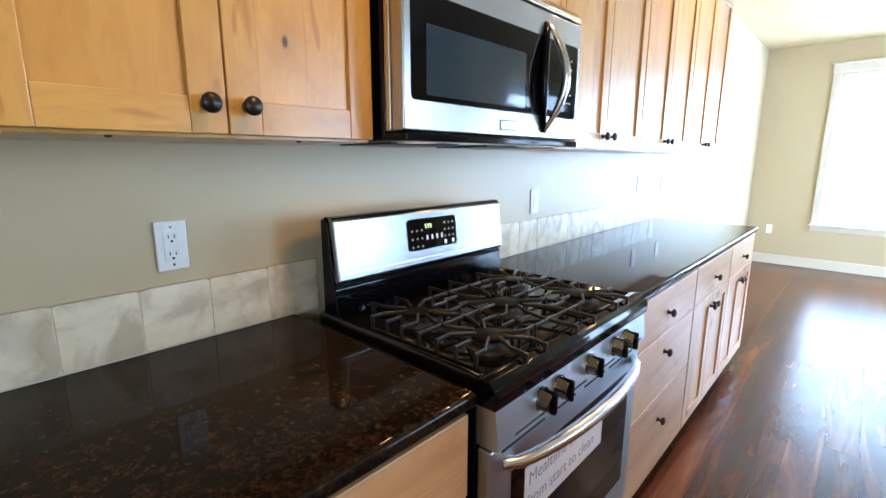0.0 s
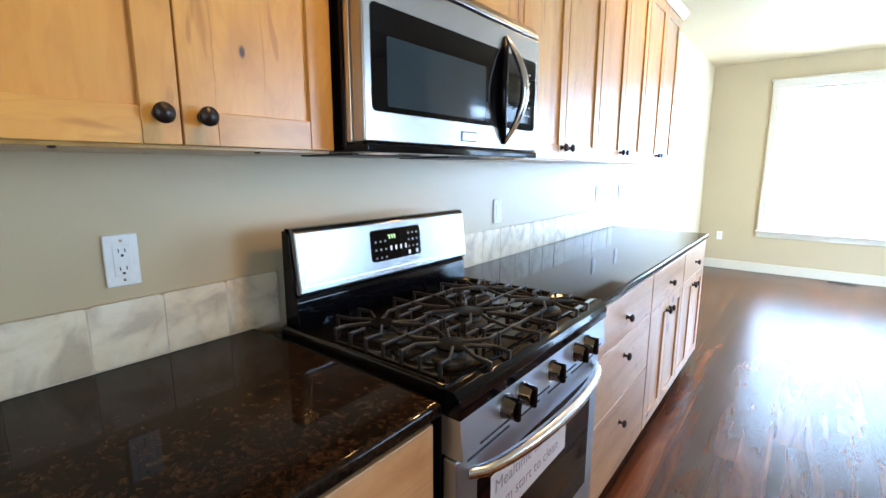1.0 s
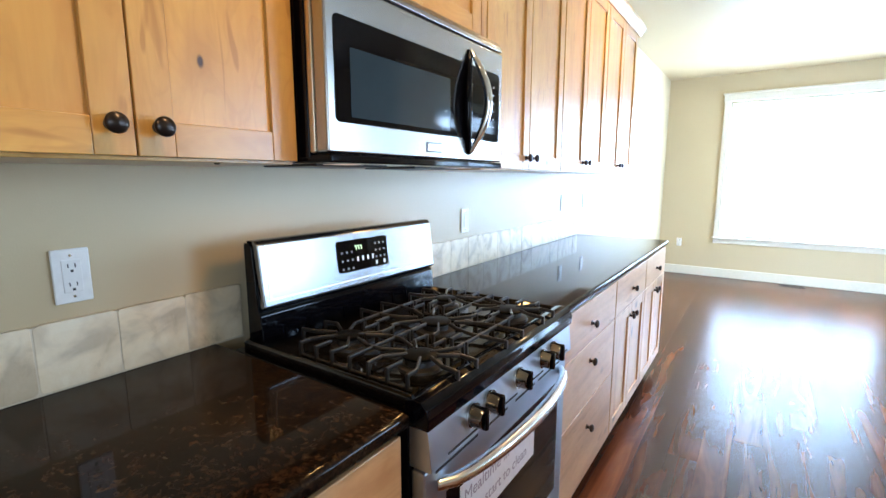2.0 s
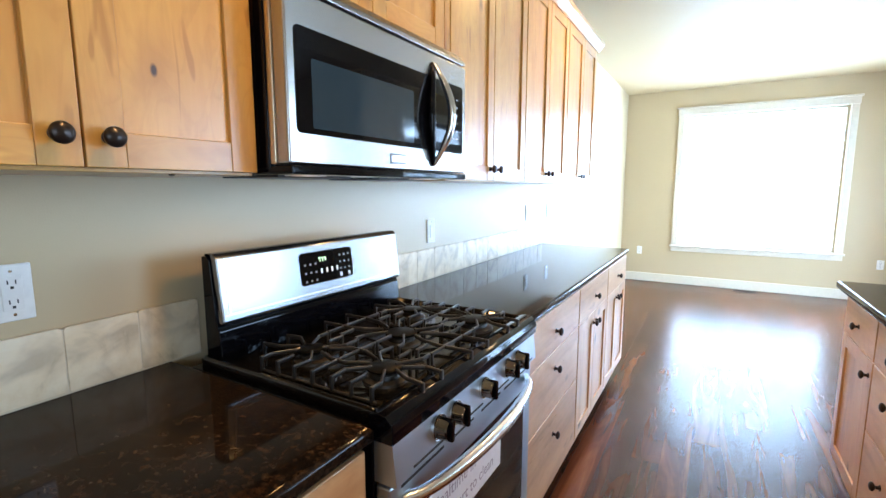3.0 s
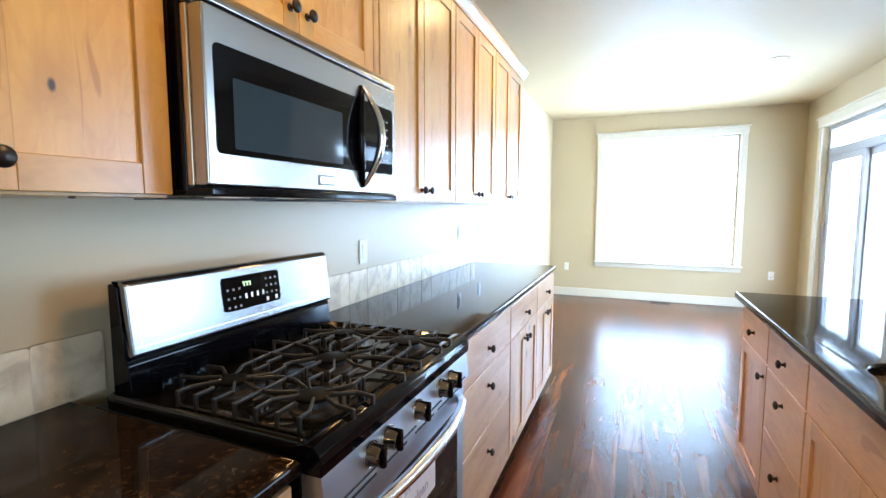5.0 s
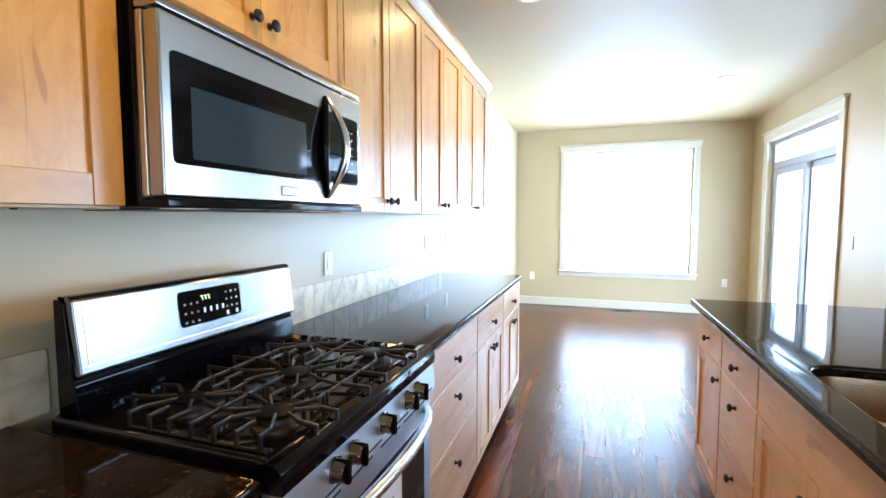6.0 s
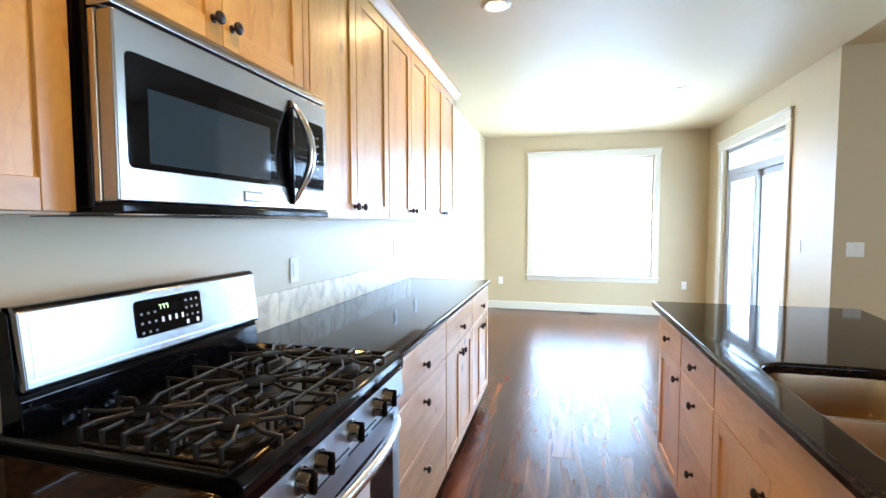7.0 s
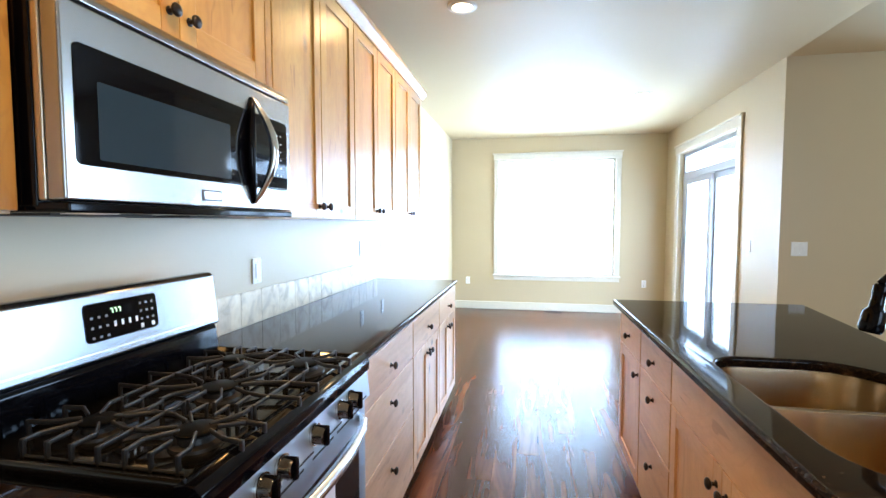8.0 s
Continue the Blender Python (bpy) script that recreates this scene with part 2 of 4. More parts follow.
M_GROUND = paint("patio_concrete", (0.42, 0.41, 0.39), 0.7, 0.4, 90)


# ---- mesh helpers ----
def box(x0, x1, y0, y1, z0, z1, bevel=0.0, seg=2, into=None):
    """A box between two corners, with rounded edges."""
    bm = bmesh.new()
    bmesh.ops.create_cube(bm, size=1)
    for v in bm.verts:
        v.co = Vector((x0 + (v.co.x + 0.5) * (x1 - x0), y0 + (v.co.y + 0.5) * (y1 - y0), z0 + (v.co.z + 0.5) * (z1 - z0)))
    if bevel:
        bmesh.ops.bevel(bm, geom=bm.edges[:], offset=bevel, segments=seg, profile=0.5, affect="EDGES")
    return join(into, bm) if into else bm


def join(a, b):
    """b's faces added to a."""
    data = bpy.data.meshes.new("temporary")
    b.to_mesh(data)
    a.from_mesh(data)
    b.free()
    bpy.data.meshes.remove(data)
    return a


def turned(profile, seg=20, axis="z"):
    """A solid of revolution; profile is a row of (radius, height)."""
    bm = bmesh.new()
    rings = []
    for r, h in profile:
        ring = []
        for i in range(seg):
            a = 2 * math.pi * i / seg
            ring.append(bm.verts.new((r * math.cos(a), r * math.sin(a), h)))
        rings.append(ring)
    for p, q in zip(rings, rings[1:]):
        for i in range(seg):
            bm.faces.new((p[i], p[(i + 1) % seg], q[(i + 1) % seg], q[i]))
    bm.faces.new(rings[0][::-1])
    bm.faces.new(rings[-1])
    if axis == "x":
        bm.transform(Matrix.Rotation(radians(90), 4, "Y"))
    if axis == "y":
        bm.transform(Matrix.Rotation(radians(-90), 4, "X"))
    return bm


def tube(points, r, seg=10):
    """A round bar along a row of points; r may be one radius or one for each point."""
    pts = [Vector(p) for p in points]
    radii = r if isinstance(r, (list, tuple)) else [r] * len(pts)
    bm = bmesh.new()
    rings = []
    for i, p in enumerate(pts):
        d = (pts[min(i + 1, len(pts) - 1)] - pts[max(i - 1, 0)]).normalized()
        if i == 0:
            u = d.orthogonal().normalized()
        w = u.cross(d).normalized()
        u = d.cross(w).normalized()
        rings.append([bm.verts.new(p + radii[i] * (math.cos(a) * u + math.sin(a) * w)) for a in (2 * math.pi * k / seg for k in range(seg))])
    for p, q in zip(rings, rings[1:]):
        for i in range(seg):
            bm.faces.new((p[i], p[(i + 1) % seg], q[(i + 1) % seg], q[i]))
    bm.faces.new(rings[0][::-1])
    bm.faces.new(rings[-1])
    bmesh.ops.recalc_face_normals(bm, faces=bm.faces[:])
    return bm


def prism(outline, axis, lo, hi, bevel=0.0, seg=2):
    """An outline of (a, b) pushed along an axis: x takes (y, z), y takes (x, z), z takes (x, y)."""
    bm = bmesh.new()
    put = {"x": lambda a, b, t: (t, a, b), "y": lambda a, b, t: (a, t, b), "z": lambda a, b, t: (a, b, t)}[axis]
    low = [bm.verts.new(put(a, b, lo)) for a, b in outline]
    top = [bm.verts.new(put(a, b, hi)) for a, b in outline]
    n = len(outline)
    bm.faces.new(low[::-1])
    bm.faces.new(top)
    for i in range(n):
        bm.faces.new((low[i], low[(i + 1) % n], top[(i + 1) % n], top[i]))
    bmesh.ops.recalc_face_normals(bm, faces=bm.faces[:])
    if bevel:
        bmesh.ops.bevel(bm, geom=bm.edges[:], offset=bevel, segments=seg, profile=0.5, affect="EDGES")
    return bm


def moved(bm, x=0, y=0, z=0, rx=0, ry=0, rz=0):
    bm.transform(pose(x, y, z, rx, ry, rz))
    return bm


def mesh_of(name, bm, mat, smooth=True):
    """A mesh whose rounded edges shade softly while its large faces stay flat."""
    data = bpy.data.meshes.new(name)
    bmesh.ops.recalc_face_normals(bm, faces=bm.faces[:])
    bm.normal_update()
    corners = []
    if smooth:
        limit = math.cos(radians(50))
        area = {f: f.calc_area() for f in bm.faces}
        for f in bm.faces:
            for v in f.verts:
                total = Vector((0, 0, 0))
                for g in v.link_faces:
                    if g.normal.dot(f.normal) > limit:
                        total += g.normal * area[g]
                corners.append(total.normalized() if total.length > 1e-12 else f.normal.copy())
    bm.to_mesh(data)
    bm.free()
    data.materials.append(mat)
    if smooth:
        data.polygons.foreach_set("use_smooth", [True] * len(data.polygons))
        data.normals_split_custom_set(corners)
    return data


def thing(name, at, label, category, group=""):
    """An empty at a thing's base, to carry its parts."""
    ob = new(name)
    ob.location = at
    ob.empty_display_size = 0.1
    return tagged(ob, label, category, group)


def part(name, bm, mat, parent, label=""):
    """One mesh in world places, under a thing or under a part."""
    ob = new(name, mesh_of(name, bm, mat))
    ob.parent = parent
    back = parent.matrix_basis.inverted()
    if parent.parent:
        back = Matrix.Identity(4)
    ob.matrix_parent_inverse = back
    return tagged(ob, label)


def solo(name, bm, mat, label, category, group="", kind=""):
    return tagged(new(name, mesh_of(name, bm, mat)), label, category, group, kind)


def setting(name, bm, mat, label, category):
    return solo(name, bm, mat, label, category, kind="structure")

# ---- structure ----
BACK, RIGHT = -4.0, 7.0


def wall_with_hole(axis, lo, hi, a0, a1, z0, z1, hole):
    """A wall with one opening through it, as butted blocks. axis: the one it is thin along."""
    h0, h1, k0, k1 = hole
    spans = [(a0, h0, z0, z1), (h1, a1, z0, z1), (h0, h1, k1, z1)] + ([(h0, h1, z0, k0)] if k0 > z0 else [])
    bm = bmesh.new()
    for p, q, r, s in spans:
        join(bm, box(lo, hi, p, q, r, s) if axis == "x" else box(p, q, lo, hi, r, s))
    bmesh.ops.remove_doubles(bm, verts=bm.verts[:], dist=0.0005)
    return bm


setting("wall_west", box(-0.15, 0, BACK - 0.15, FAR + 0.15, 0, 5.0), M_WALL, "beige painted kitchen wall with satin sheen", "wall")
WX0, WX1, WZ0, WZ1 = 0.725, 2.43, 0.545, 2.285
wall_north = setting("wall_north", wall_with_hole("y", FAR, FAR + 0.15, 0, SIDE + 0.15, 0, CEIL + 0.1, (WX0, WX1, WZ0, WZ1)), M_WALL,
                     "beige painted dining wall with a large window opening", "wall")
DY0, DY1, DZ1 = 4.235, 5.945, 2.235
setting("wall_east", wall_with_hole("x", SIDE, SIDE + 0.15, STEP + 0.15, FAR, 0, CEIL + 0.1, (DY0, DY1, 0, DZ1)), M_WALL,
        "beige painted wall with a sliding door opening", "wall")
setting("wall_step", wall_with_hole("y", STEP, STEP + 0.15, SIDE, RIGHT + 0.15, 0, CEIL + 0.1, (4.3, 6.7, 0.3, 2.4)), M_WALL, "beige painted wall facing the kitchen", "wall")
setting("wall_great_room", box(RIGHT, RIGHT + 0.15, BACK, STEP, 0, 5.0), M_WALL, "beige painted great room wall", "wall")
setting("wall_south", wall_with_hole("y", BACK - 0.15, BACK, 0, RIGHT + 0.15, 0, 5.0, (3.6, 6.6, 0.5, 2.5)), M_WALL,
        "beige painted back wall with a window opening", "wall")
setting("ceiling", box(0, SIDE, BACK, FAR, CEIL, CEIL + 0.1), M_CEIL, "flat white textured ceiling", "ceiling")
setting("ceiling_vault", prism([(STEP, CEIL), (STEP, CEIL + 0.1), (BACK, CEIL + 2.1), (BACK, CEIL + 2.0)], "x", SIDE + 0.004, RIGHT), M_CEIL,
        "white sloped ceiling over the great room", "ceiling")
setting("wall_gable", prism([(STEP, CEIL + 0.1), (BACK, CEIL + 0.1), (BACK, CEIL + 2.0)], "x", SIDE - 0.1, SIDE), M_WALL,
        "beige painted gable over the kitchen ceiling", "wall")
floor = setting("floor", box(-0.15, RIGHT + 0.15, BACK - 0.15, FAR + 0.15, -0.12, -0.008), M_DARK, "dark red-brown wood plank floor with a satin sheen", "floor")
setting("ground", box(-30, 40, -30, 60, -0.45, -0.30), M_GROUND, "pale concrete patio outside", "ground")


def baseboard(name, x0, x1, y0, y1):
    bm = box(x0, x1, y0, y1, 0, 0.118, 0.004)
    return setting(name, bm, M_TRIM, "white painted baseboard", "baseboard")


baseboard("baseboard_north", 0.001, SIDE, FAR - 0.016, FAR - 0.001)
baseboard("baseboard_west", 0.001, 0.016, 2.86, FAR - 0.018)
baseboard("baseboard_east", SIDE - 0.016, SIDE - 0.001, DY1 + 0.125, FAR - 0.018)
baseboard("baseboard_east_near", SIDE - 0.016, SIDE - 0.001, STEP, DY0 - 0.125)
baseboard("baseboard_step", SIDE, RIGHT, STEP - 0.016, STEP - 0.001)


def picture_window():
    w = tagged(new("window_1"), "large white-trimmed picture window, bright with daylight", "window", kind="structure")
    w.location = ((WX0 + WX1) / 2, FAR, WZ0)
    y0, y1 = FAR - 0.020, FAR - 0.001
    part("casing", box(WX0 - 0.07, WX0, y0, y1, WZ0, WZ1, 0.004), M_TRIM, w)
    part("casing", box(WX1, WX1 + 0.07, y0, y1, WZ0, WZ1, 0.004), M_TRIM, w)
    part("head_casing", box(WX0 - 0.078, WX1 + 0.078, y0 - 0.005, y1, WZ1, WZ1 + 0.085, 0.004), M_TRIM, w)
    part("head_cap", box(WX0 - 0.095, WX1 + 0.095, y0 - 0.018, y1, WZ1 + 0.085, WZ1 + 0.105, 0.005), M_TRIM, w)
    part("window_sill", box(WX0 - 0.085, WX1 + 0.085, y0 - 0.035, y1, WZ0 - 0.024, WZ0, 0.006), M_TRIM, w)
    part("apron", box(WX0 - 0.07, WX1 + 0.07, y0, y1, WZ0 - 0.085, WZ0 - 0.024, 0.004), M_TRIM, w)
    f = bmesh.new()
    for a in ((WX0 + 0.001, WX0 + 0.022, WZ0, WZ1), (WX1 - 0.022, WX1 - 0.001, WZ0, WZ1),
              (WX0 + 0.022, WX1 - 0.022, WZ0 + 0.001, WZ0 + 0.022), (WX0 + 0.022, WX1 - 0.022, WZ1 - 0.022, WZ1 - 0.001)):
        join(f, box(a[0], a[1], FAR + 0.07, FAR + 0.13, a[2], a[3], 0.004))
    part("window_frame", f, M_TRIM, w)
    p = part("pane", box(WX0 + 0.02, WX1 - 0.02, FAR + 0.095, FAR + 0.101, WZ0 + 0.02, WZ1 - 0.02), M_GLASS, w)
    p.visible_shadow = False


def sliding_door():
    d = tagged(new("door_1"), "white-framed sliding glass patio door with a transom", "sliding door", kind="structure")
    d.location = (SIDE, (DY0 + DY1) / 2, 0)
    x0, x1 = SIDE - 0.020, SIDE - 0.001
    part("casing", box(x0, x1, DY0 - 0.105, DY0, 0, DZ1, 0.004), M_TRIM, d)
    part("casing", box(x0, x1, DY1, DY1 + 0.105, 0, DZ1, 0.004), M_TRIM, d)
    part("head_casing", box(x0 - 0.006, x1, DY0 - 0.112, DY1 + 0.112, DZ1, DZ1 + 0.095, 0.004), M_TRIM, d)
    part("head_cap", box(x0 - 0.022, x1, DY0 - 0.13, DY1 + 0.13, DZ1 + 0.095, DZ1 + 0.117, 0.005), M_TRIM, d)
    fx0, fx1 = SIDE + 0.05, SIDE + 0.14
    f = bmesh.new()
    for a in ((DY0 + 0.001, DY0 + 0.05, 0.0, DZ1 - 0.001), (DY1 - 0.05, DY1 - 0.001, 0.0, DZ1 - 0.001),
              (DY0 + 0.05, DY1 - 0.05, DZ1 - 0.045, DZ1 - 0.001), (DY0 + 0.05, DY1 - 0.05, 1.90, 1.985), (DY0 + 0.05, DY1 - 0.05, 0.0, 0.035)):
        join(f, box(fx0, fx1, a[0], a[1], a[2], a[3], 0.004))
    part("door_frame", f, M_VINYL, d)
    mid = (DY0 + DY1) / 2 - 0.04
    for y0, y1, x in ((DY0 + 0.05, mid + 0.035, fx0 + 0.062), (mid - 0.035, DY1 - 0.05, fx0 + 0.022)):
        s = bmesh.new()
        for a in ((y0, y0 + 0.09, 0.037, 1.898), (y1 - 0.09, y1, 0.037, 1.898), (y0 + 0.09, y1 - 0.09, 0.037, 0.12), (y0 + 0.09, y1 - 0.09, 1.83, 1.898)):
            join(s, box(x - 0.018, x + 0.018, a[0], a[1], a[2], a[3], 0.004))
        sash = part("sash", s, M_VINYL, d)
        p = part("pane", box(x - 0.003, x + 0.003, y0 + 0.085, y1 - 0.085, 0.115, 1.835), M_GLASS, sash)
        p.visible_shadow = False
    part("handle", box(fx0 - 0.018, fx0 + 0.003, mid + 0.83, mid + 0.855, 0.92, 1.14, 0.006), M_VINYL, d)
    p = part("transom_pane", box(fx0 + 0.04, fx0 + 0.046, DY0 + 0.045, DY1 - 0.045, 1.98, DZ1 - 0.04), M_GLASS, d)
    p.visible_shadow = False


picture_window()
sliding_door()
setting("porch_roof", box(SIDE + 0.16, SIDE + 0.56, 3.6, 5.50, 2.215, 2.30, 0.01), M_GREY, "grey porch soffit outside the sliding door", "porch roof")


# ---- ceiling lamps ----
def recessed_lamp(x, y):
    lamp = thing("recessed_lamp", (x, y, CEIL), "lit white recessed ceiling downlight with a round trim", "ceiling lamp", "ceiling downlights")
    ring = turned([(0.058, -0.002), (0.062, -0.010), (0.086, -0.006), (0.090, -0.001), (0.090, 0.0), (0.058, 0.0)], 32)
    part("trim", moved(ring, x, y, CEIL), M_TRIM, lamp)
    part("bulb", moved(turned([(0.0005, -0.007), (0.03, -0.0065), (0.056, -0.004), (0.057, -0.001)], 24), x, y, CEIL), M_CAN, lamp, "warm glowing lamp face")
    return lamp


CAN = recessed_lamp(0.775, 2.165)
copy_thing(CAN, pose(2.282, 4.334, CEIL))
for cx, cy in ((1.05, 0.10), (1.05, -1.75)):
    copy_thing(CAN, pose(cx, cy, CEIL))
for cx, cy, watts in ((0.775, 2.165, 60), (2.282, 4.334, 34), (1.05, 0.10, 62), (1.05, -1.75, 40)):
    d = bpy.data.lights.new("downlight", "SPOT")
    d.energy, d.color, d.spot_size, d.spot_blend, d.shadow_soft_size = watts, (1.0, 0.63, 0.29), radians(150), 0.7, 0.055
    new("downlight", d).matrix_world = pose(cx, cy, CEIL - 0.02)


# ---- cabinets ----
def knob(x, y, z, parent, out=1):
    """Mushroom knob on a face that looks along +x or -x."""
    prof = [(0.010, 0.0), (0.0105, 0.002), (0.006, 0.004), (0.0055, 0.012), (0.010, 0.015), (0.0155, 0.019), (0.0160, 0.023), (0.0130, 0.027), (0.006, 0.0295), (0.0004, 0.030)]
    bm = turned(prof, 18)
    bm.transform(Matrix.Rotation(radians(90 * out), 4, "Y"))
    return part("knob", moved(bm, x, y, z), M_BRONZE, parent, "dark bronze knob")


def shaker_door(x, y0, y1, z0, z1, parent, out=1, knob_at=None, rail=0.056, panel=None):
    """A framed door: two stiles, two rails and a sunk panel. x: its back; it looks along out."""
    t = 0.020 * out
    # Low doors take the maple that has cool light in its colour.
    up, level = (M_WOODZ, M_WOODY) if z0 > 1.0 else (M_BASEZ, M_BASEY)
    a, b = sorted((x, x + t))
    door = part("door", box(min(x, x + t * 0.58), max(x, x + t * 0.58), y0 + rail - 0.006, y1 - rail + 0.006, z0 + rail - 0.006, z1 - rail + 0.006), panel or up, parent)
    part("stile", box(a, b, y0, y0 + rail, z0, z1, 0.002), up, door)
    part("stile", box(a, b, y1 - rail, y1, z0, z1, 0.002), up, door)
    part("rail", box(a, b - 0.0006, y0 + rail, y1 - rail, z0, z0 + rail, 0.0018), level, door)
    part("rail", box(a, b - 0.0006, y0 + rail, y1 - rail, z1 - rail, z1, 0.0018), level, door)
    if knob_at:
        knob(x + t, *knob_at, door, out)
    return door


def drawer_front(x, y0, y1, z0, z1, parent, out=1, knob_z=None):
    a, b = sorted((x, x + 0.020 * out))
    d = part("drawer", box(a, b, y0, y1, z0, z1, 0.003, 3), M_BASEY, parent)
    if knob_z:
        knob(x + 0.020 * out, (y0 + y1) / 2, knob_z, d, out)
    return d


def carcass(x0, x1, y0, y1, z0, z1, parent):
    return part("body", box(x0, x1, y0, y1, z0, z1, 0.0015), M_SIDE, parent)


UF, UT = 0.318, 2.282


def upper_cabinet(y0, y1, z0, label, knob_z=0.052, panel=None):
    c = thing("upper_cabinet", (UF / 2, (y0 + y1) / 2, z0), label, "wall cabinet", "upper cabinets")
    carcass(0.001, UF, y0 + 0.0005, y1 - 0.0005, z0, UT + 0.030, c)
    m = (y0 + y1) / 2
    zb, zt = z0 + 0.006, UT + 0.021
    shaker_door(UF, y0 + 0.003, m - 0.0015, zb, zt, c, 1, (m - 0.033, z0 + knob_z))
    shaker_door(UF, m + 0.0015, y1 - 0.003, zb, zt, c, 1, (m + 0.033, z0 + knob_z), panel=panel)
    return c


def crown(y0, y1):
    prof = [(UF + 0.002, UT + 0.022), (UF + 0.024, UT + 0.022), (UF + 0.028, UT + 0.034), (UF + 0.036, UT + 0.046), (UF + 0.050, UT + 0.062),
            (UF + 0.056, UT + 0.072), (UF + 0.060, UT + 0.088), (UF + 0.002, UT + 0.088)]
    return prism(prof, "y", y0, y1)


UPL = "honey maple wall cabinet with two closed shaker doors"
# Unseen cabinet, added to keep the rear downlight's shadow edge off the wall.
upper_cabinet(-1.200, -0.582, 1.353, UPL)
upper_cabinet(-0.580, 0.022, 1.353, "honey maple wall cabinet with two closed doors beside the microwave", panel=M_WOODK)
upper_cabinet(0.026, 0.772, 1.775, "short honey maple wall cabinet over the microwave", knob_z=0.062)
upper_cabinet(0.810, 1.538, 1.353, UPL)
upper_cabinet(1.540, 2.238, 1.353, UPL)
upper_cabinet(2.240, 2.958, 1.353, "honey maple wall cabinet with two closed doors, ending the run")
solo("filler_strip", box(0.001, UF + 0.018, 0.775, 0.809, 1.353, UT + 0.021, 0.0015), M_WOODZ, "narrow honey maple filler between microwave and wall cabinet", "filler strip")
solo("crown_molding", crown(-1.20, 3.01), M_WOODY, "honey maple crown molding along the wall cabinets", "molding")
for cy in (-0.44, -0.14):
    s = thing("cabinet_bumper", (0.20, cy, 1.349), "small dark screw clip under the wall cabinet", "clip")
    part("clip", moved(turned([(0.002, 0.0), (0.005, 0.001), (0.006, 0.004)], 12), 0.312, cy, 1.3495), M_BRONZE, s)

BF = 0.615
TOP0, TOP1 = 0.876, 0.910      # island slab
WALL0, WALL1 = 0.869, 0.903    # slab along the wall


def base_cabinet(x0, x1, y0, y1, label, layout, out=1, group="base cabinets"):
    """x1 is the front of the box. layout: drawers, drawer_doors or sink."""
    c = thing("base_cabinet", ((x0 + x1) / 2, (y0 + y1) / 2, 0), label, "base cabinet", group)
    lo, hi = sorted((x0, x1))
    if layout == "sink":
        part("body", box(lo, hi, y0 + 0.0005, y1 - 0.0005, 0.100, 0.655, 0.0015), M_SIDE, c)
        part("front_rail", box(lo, lo + 0.030, y0 + 0.0005, y1 - 0.0005, 0.656, TOP0 - 0.001), M_WOODY, c)
        part("back_panel", box(hi - 0.02, hi, y0 + 0.0005, y1 - 0.0005, 0.656, TOP0 - 0.001), M_SIDE, c)
    else:
        part("body", box(lo, hi, y0 + 0.0005, y1 - 0.0005, 0.100, (TOP0 if out < 0 else WALL0) - 0.001, 0.0015), M_SIDE, c)
    kick = (lo + 0.002, hi - 0.07) if out > 0 else (lo + 0.07, hi - 0.002)
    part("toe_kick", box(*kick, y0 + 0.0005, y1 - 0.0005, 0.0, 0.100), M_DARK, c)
    a, b, m = y0 + 0.004, y1 - 0.004, (y0 + y1) / 2
    if layout == "drawers":
        drawer_front(x1, a, b, 0.690, 0.862, c, out, 0.766)
        drawer_front(x1, a, b, 0.438, 0.686, c, out, 0.611)
        drawer_front(x1, a, b, 0.108, 0.434, c, out, 0.330)
    if layout in ("drawer_doors", "sink"):
        drawer_front(x1, a, b, 0.690, 0.862, c, out, 0.766 if layout == "drawer_doors" else None)
        shaker_door(x1, a, m - 0.0015, 0.108, 0.686, c, out, (m - 0.033, 0.628))
        shaker_door(x1, m + 0.0015, b, 0.108, 0.686, c, out, (m + 0.033, 0.628))
    if layout == "drawer_door":
        drawer_front(x1, a, b, 0.690, 0.862, c, out, 0.766)
        shaker_door(x1, a, b, 0.108, 0.686, c, out, (a + 0.033, 0.628))
    return c


DR = "honey maple base cabinet with three closed drawers"
base_cabinet(0.002, BF, -1.20, -0.012, "honey maple base cabinet beside the gas range", "drawers")
base_cabinet(0.002, BF, 0.772, 1.508, DR, "drawers")
base_cabinet(0.002, BF, 1.510, 2.168, "honey maple base cabinet with a drawer over two doors", "drawer_doors")
base_cabinet(0.002, BF, 2.170, 2.800, "honey maple base cabinet with drawer and two doors, ending the run", "drawer_doors")


# ---- worktops ----
def bullnose_top(outline, label):
    """A granite slab with a rounded edge."""
    bm = prism(outline, "z", WALL0, WALL1)
    edges = [e for e in bm.edges if abs(e.verts[0].co.z - e.verts[1].co.z) < 1e-5]
    bmesh.ops.bevel(bm, geom=edges, offset=0.012, segments=4, profile=0.5, affect="EDGES")
    return solo("worktop", bm, M_GRANITE, label, "worktop", "granite worktops")


bullnose_top([(0.001, -1.20), (0.642, -1.20), (0.642, 0.0), (0.001, 0.0)], "polished dark brown granite worktop beside the gas range")
bullnose_top([(0.001, 0.770), (0.642, 0.770), (0.642, 2.828), (0.001, 2.828)], "long polished dark brown granite worktop along the wall")


# ---- island ----
IF_ = 1.685     # face of the island's doors
IB = IF_ + 0.020
ISL = "island cabinets"
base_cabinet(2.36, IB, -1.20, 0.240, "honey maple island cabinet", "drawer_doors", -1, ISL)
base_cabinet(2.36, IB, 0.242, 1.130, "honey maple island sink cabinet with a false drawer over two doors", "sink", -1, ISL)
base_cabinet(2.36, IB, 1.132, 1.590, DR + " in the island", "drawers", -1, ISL)
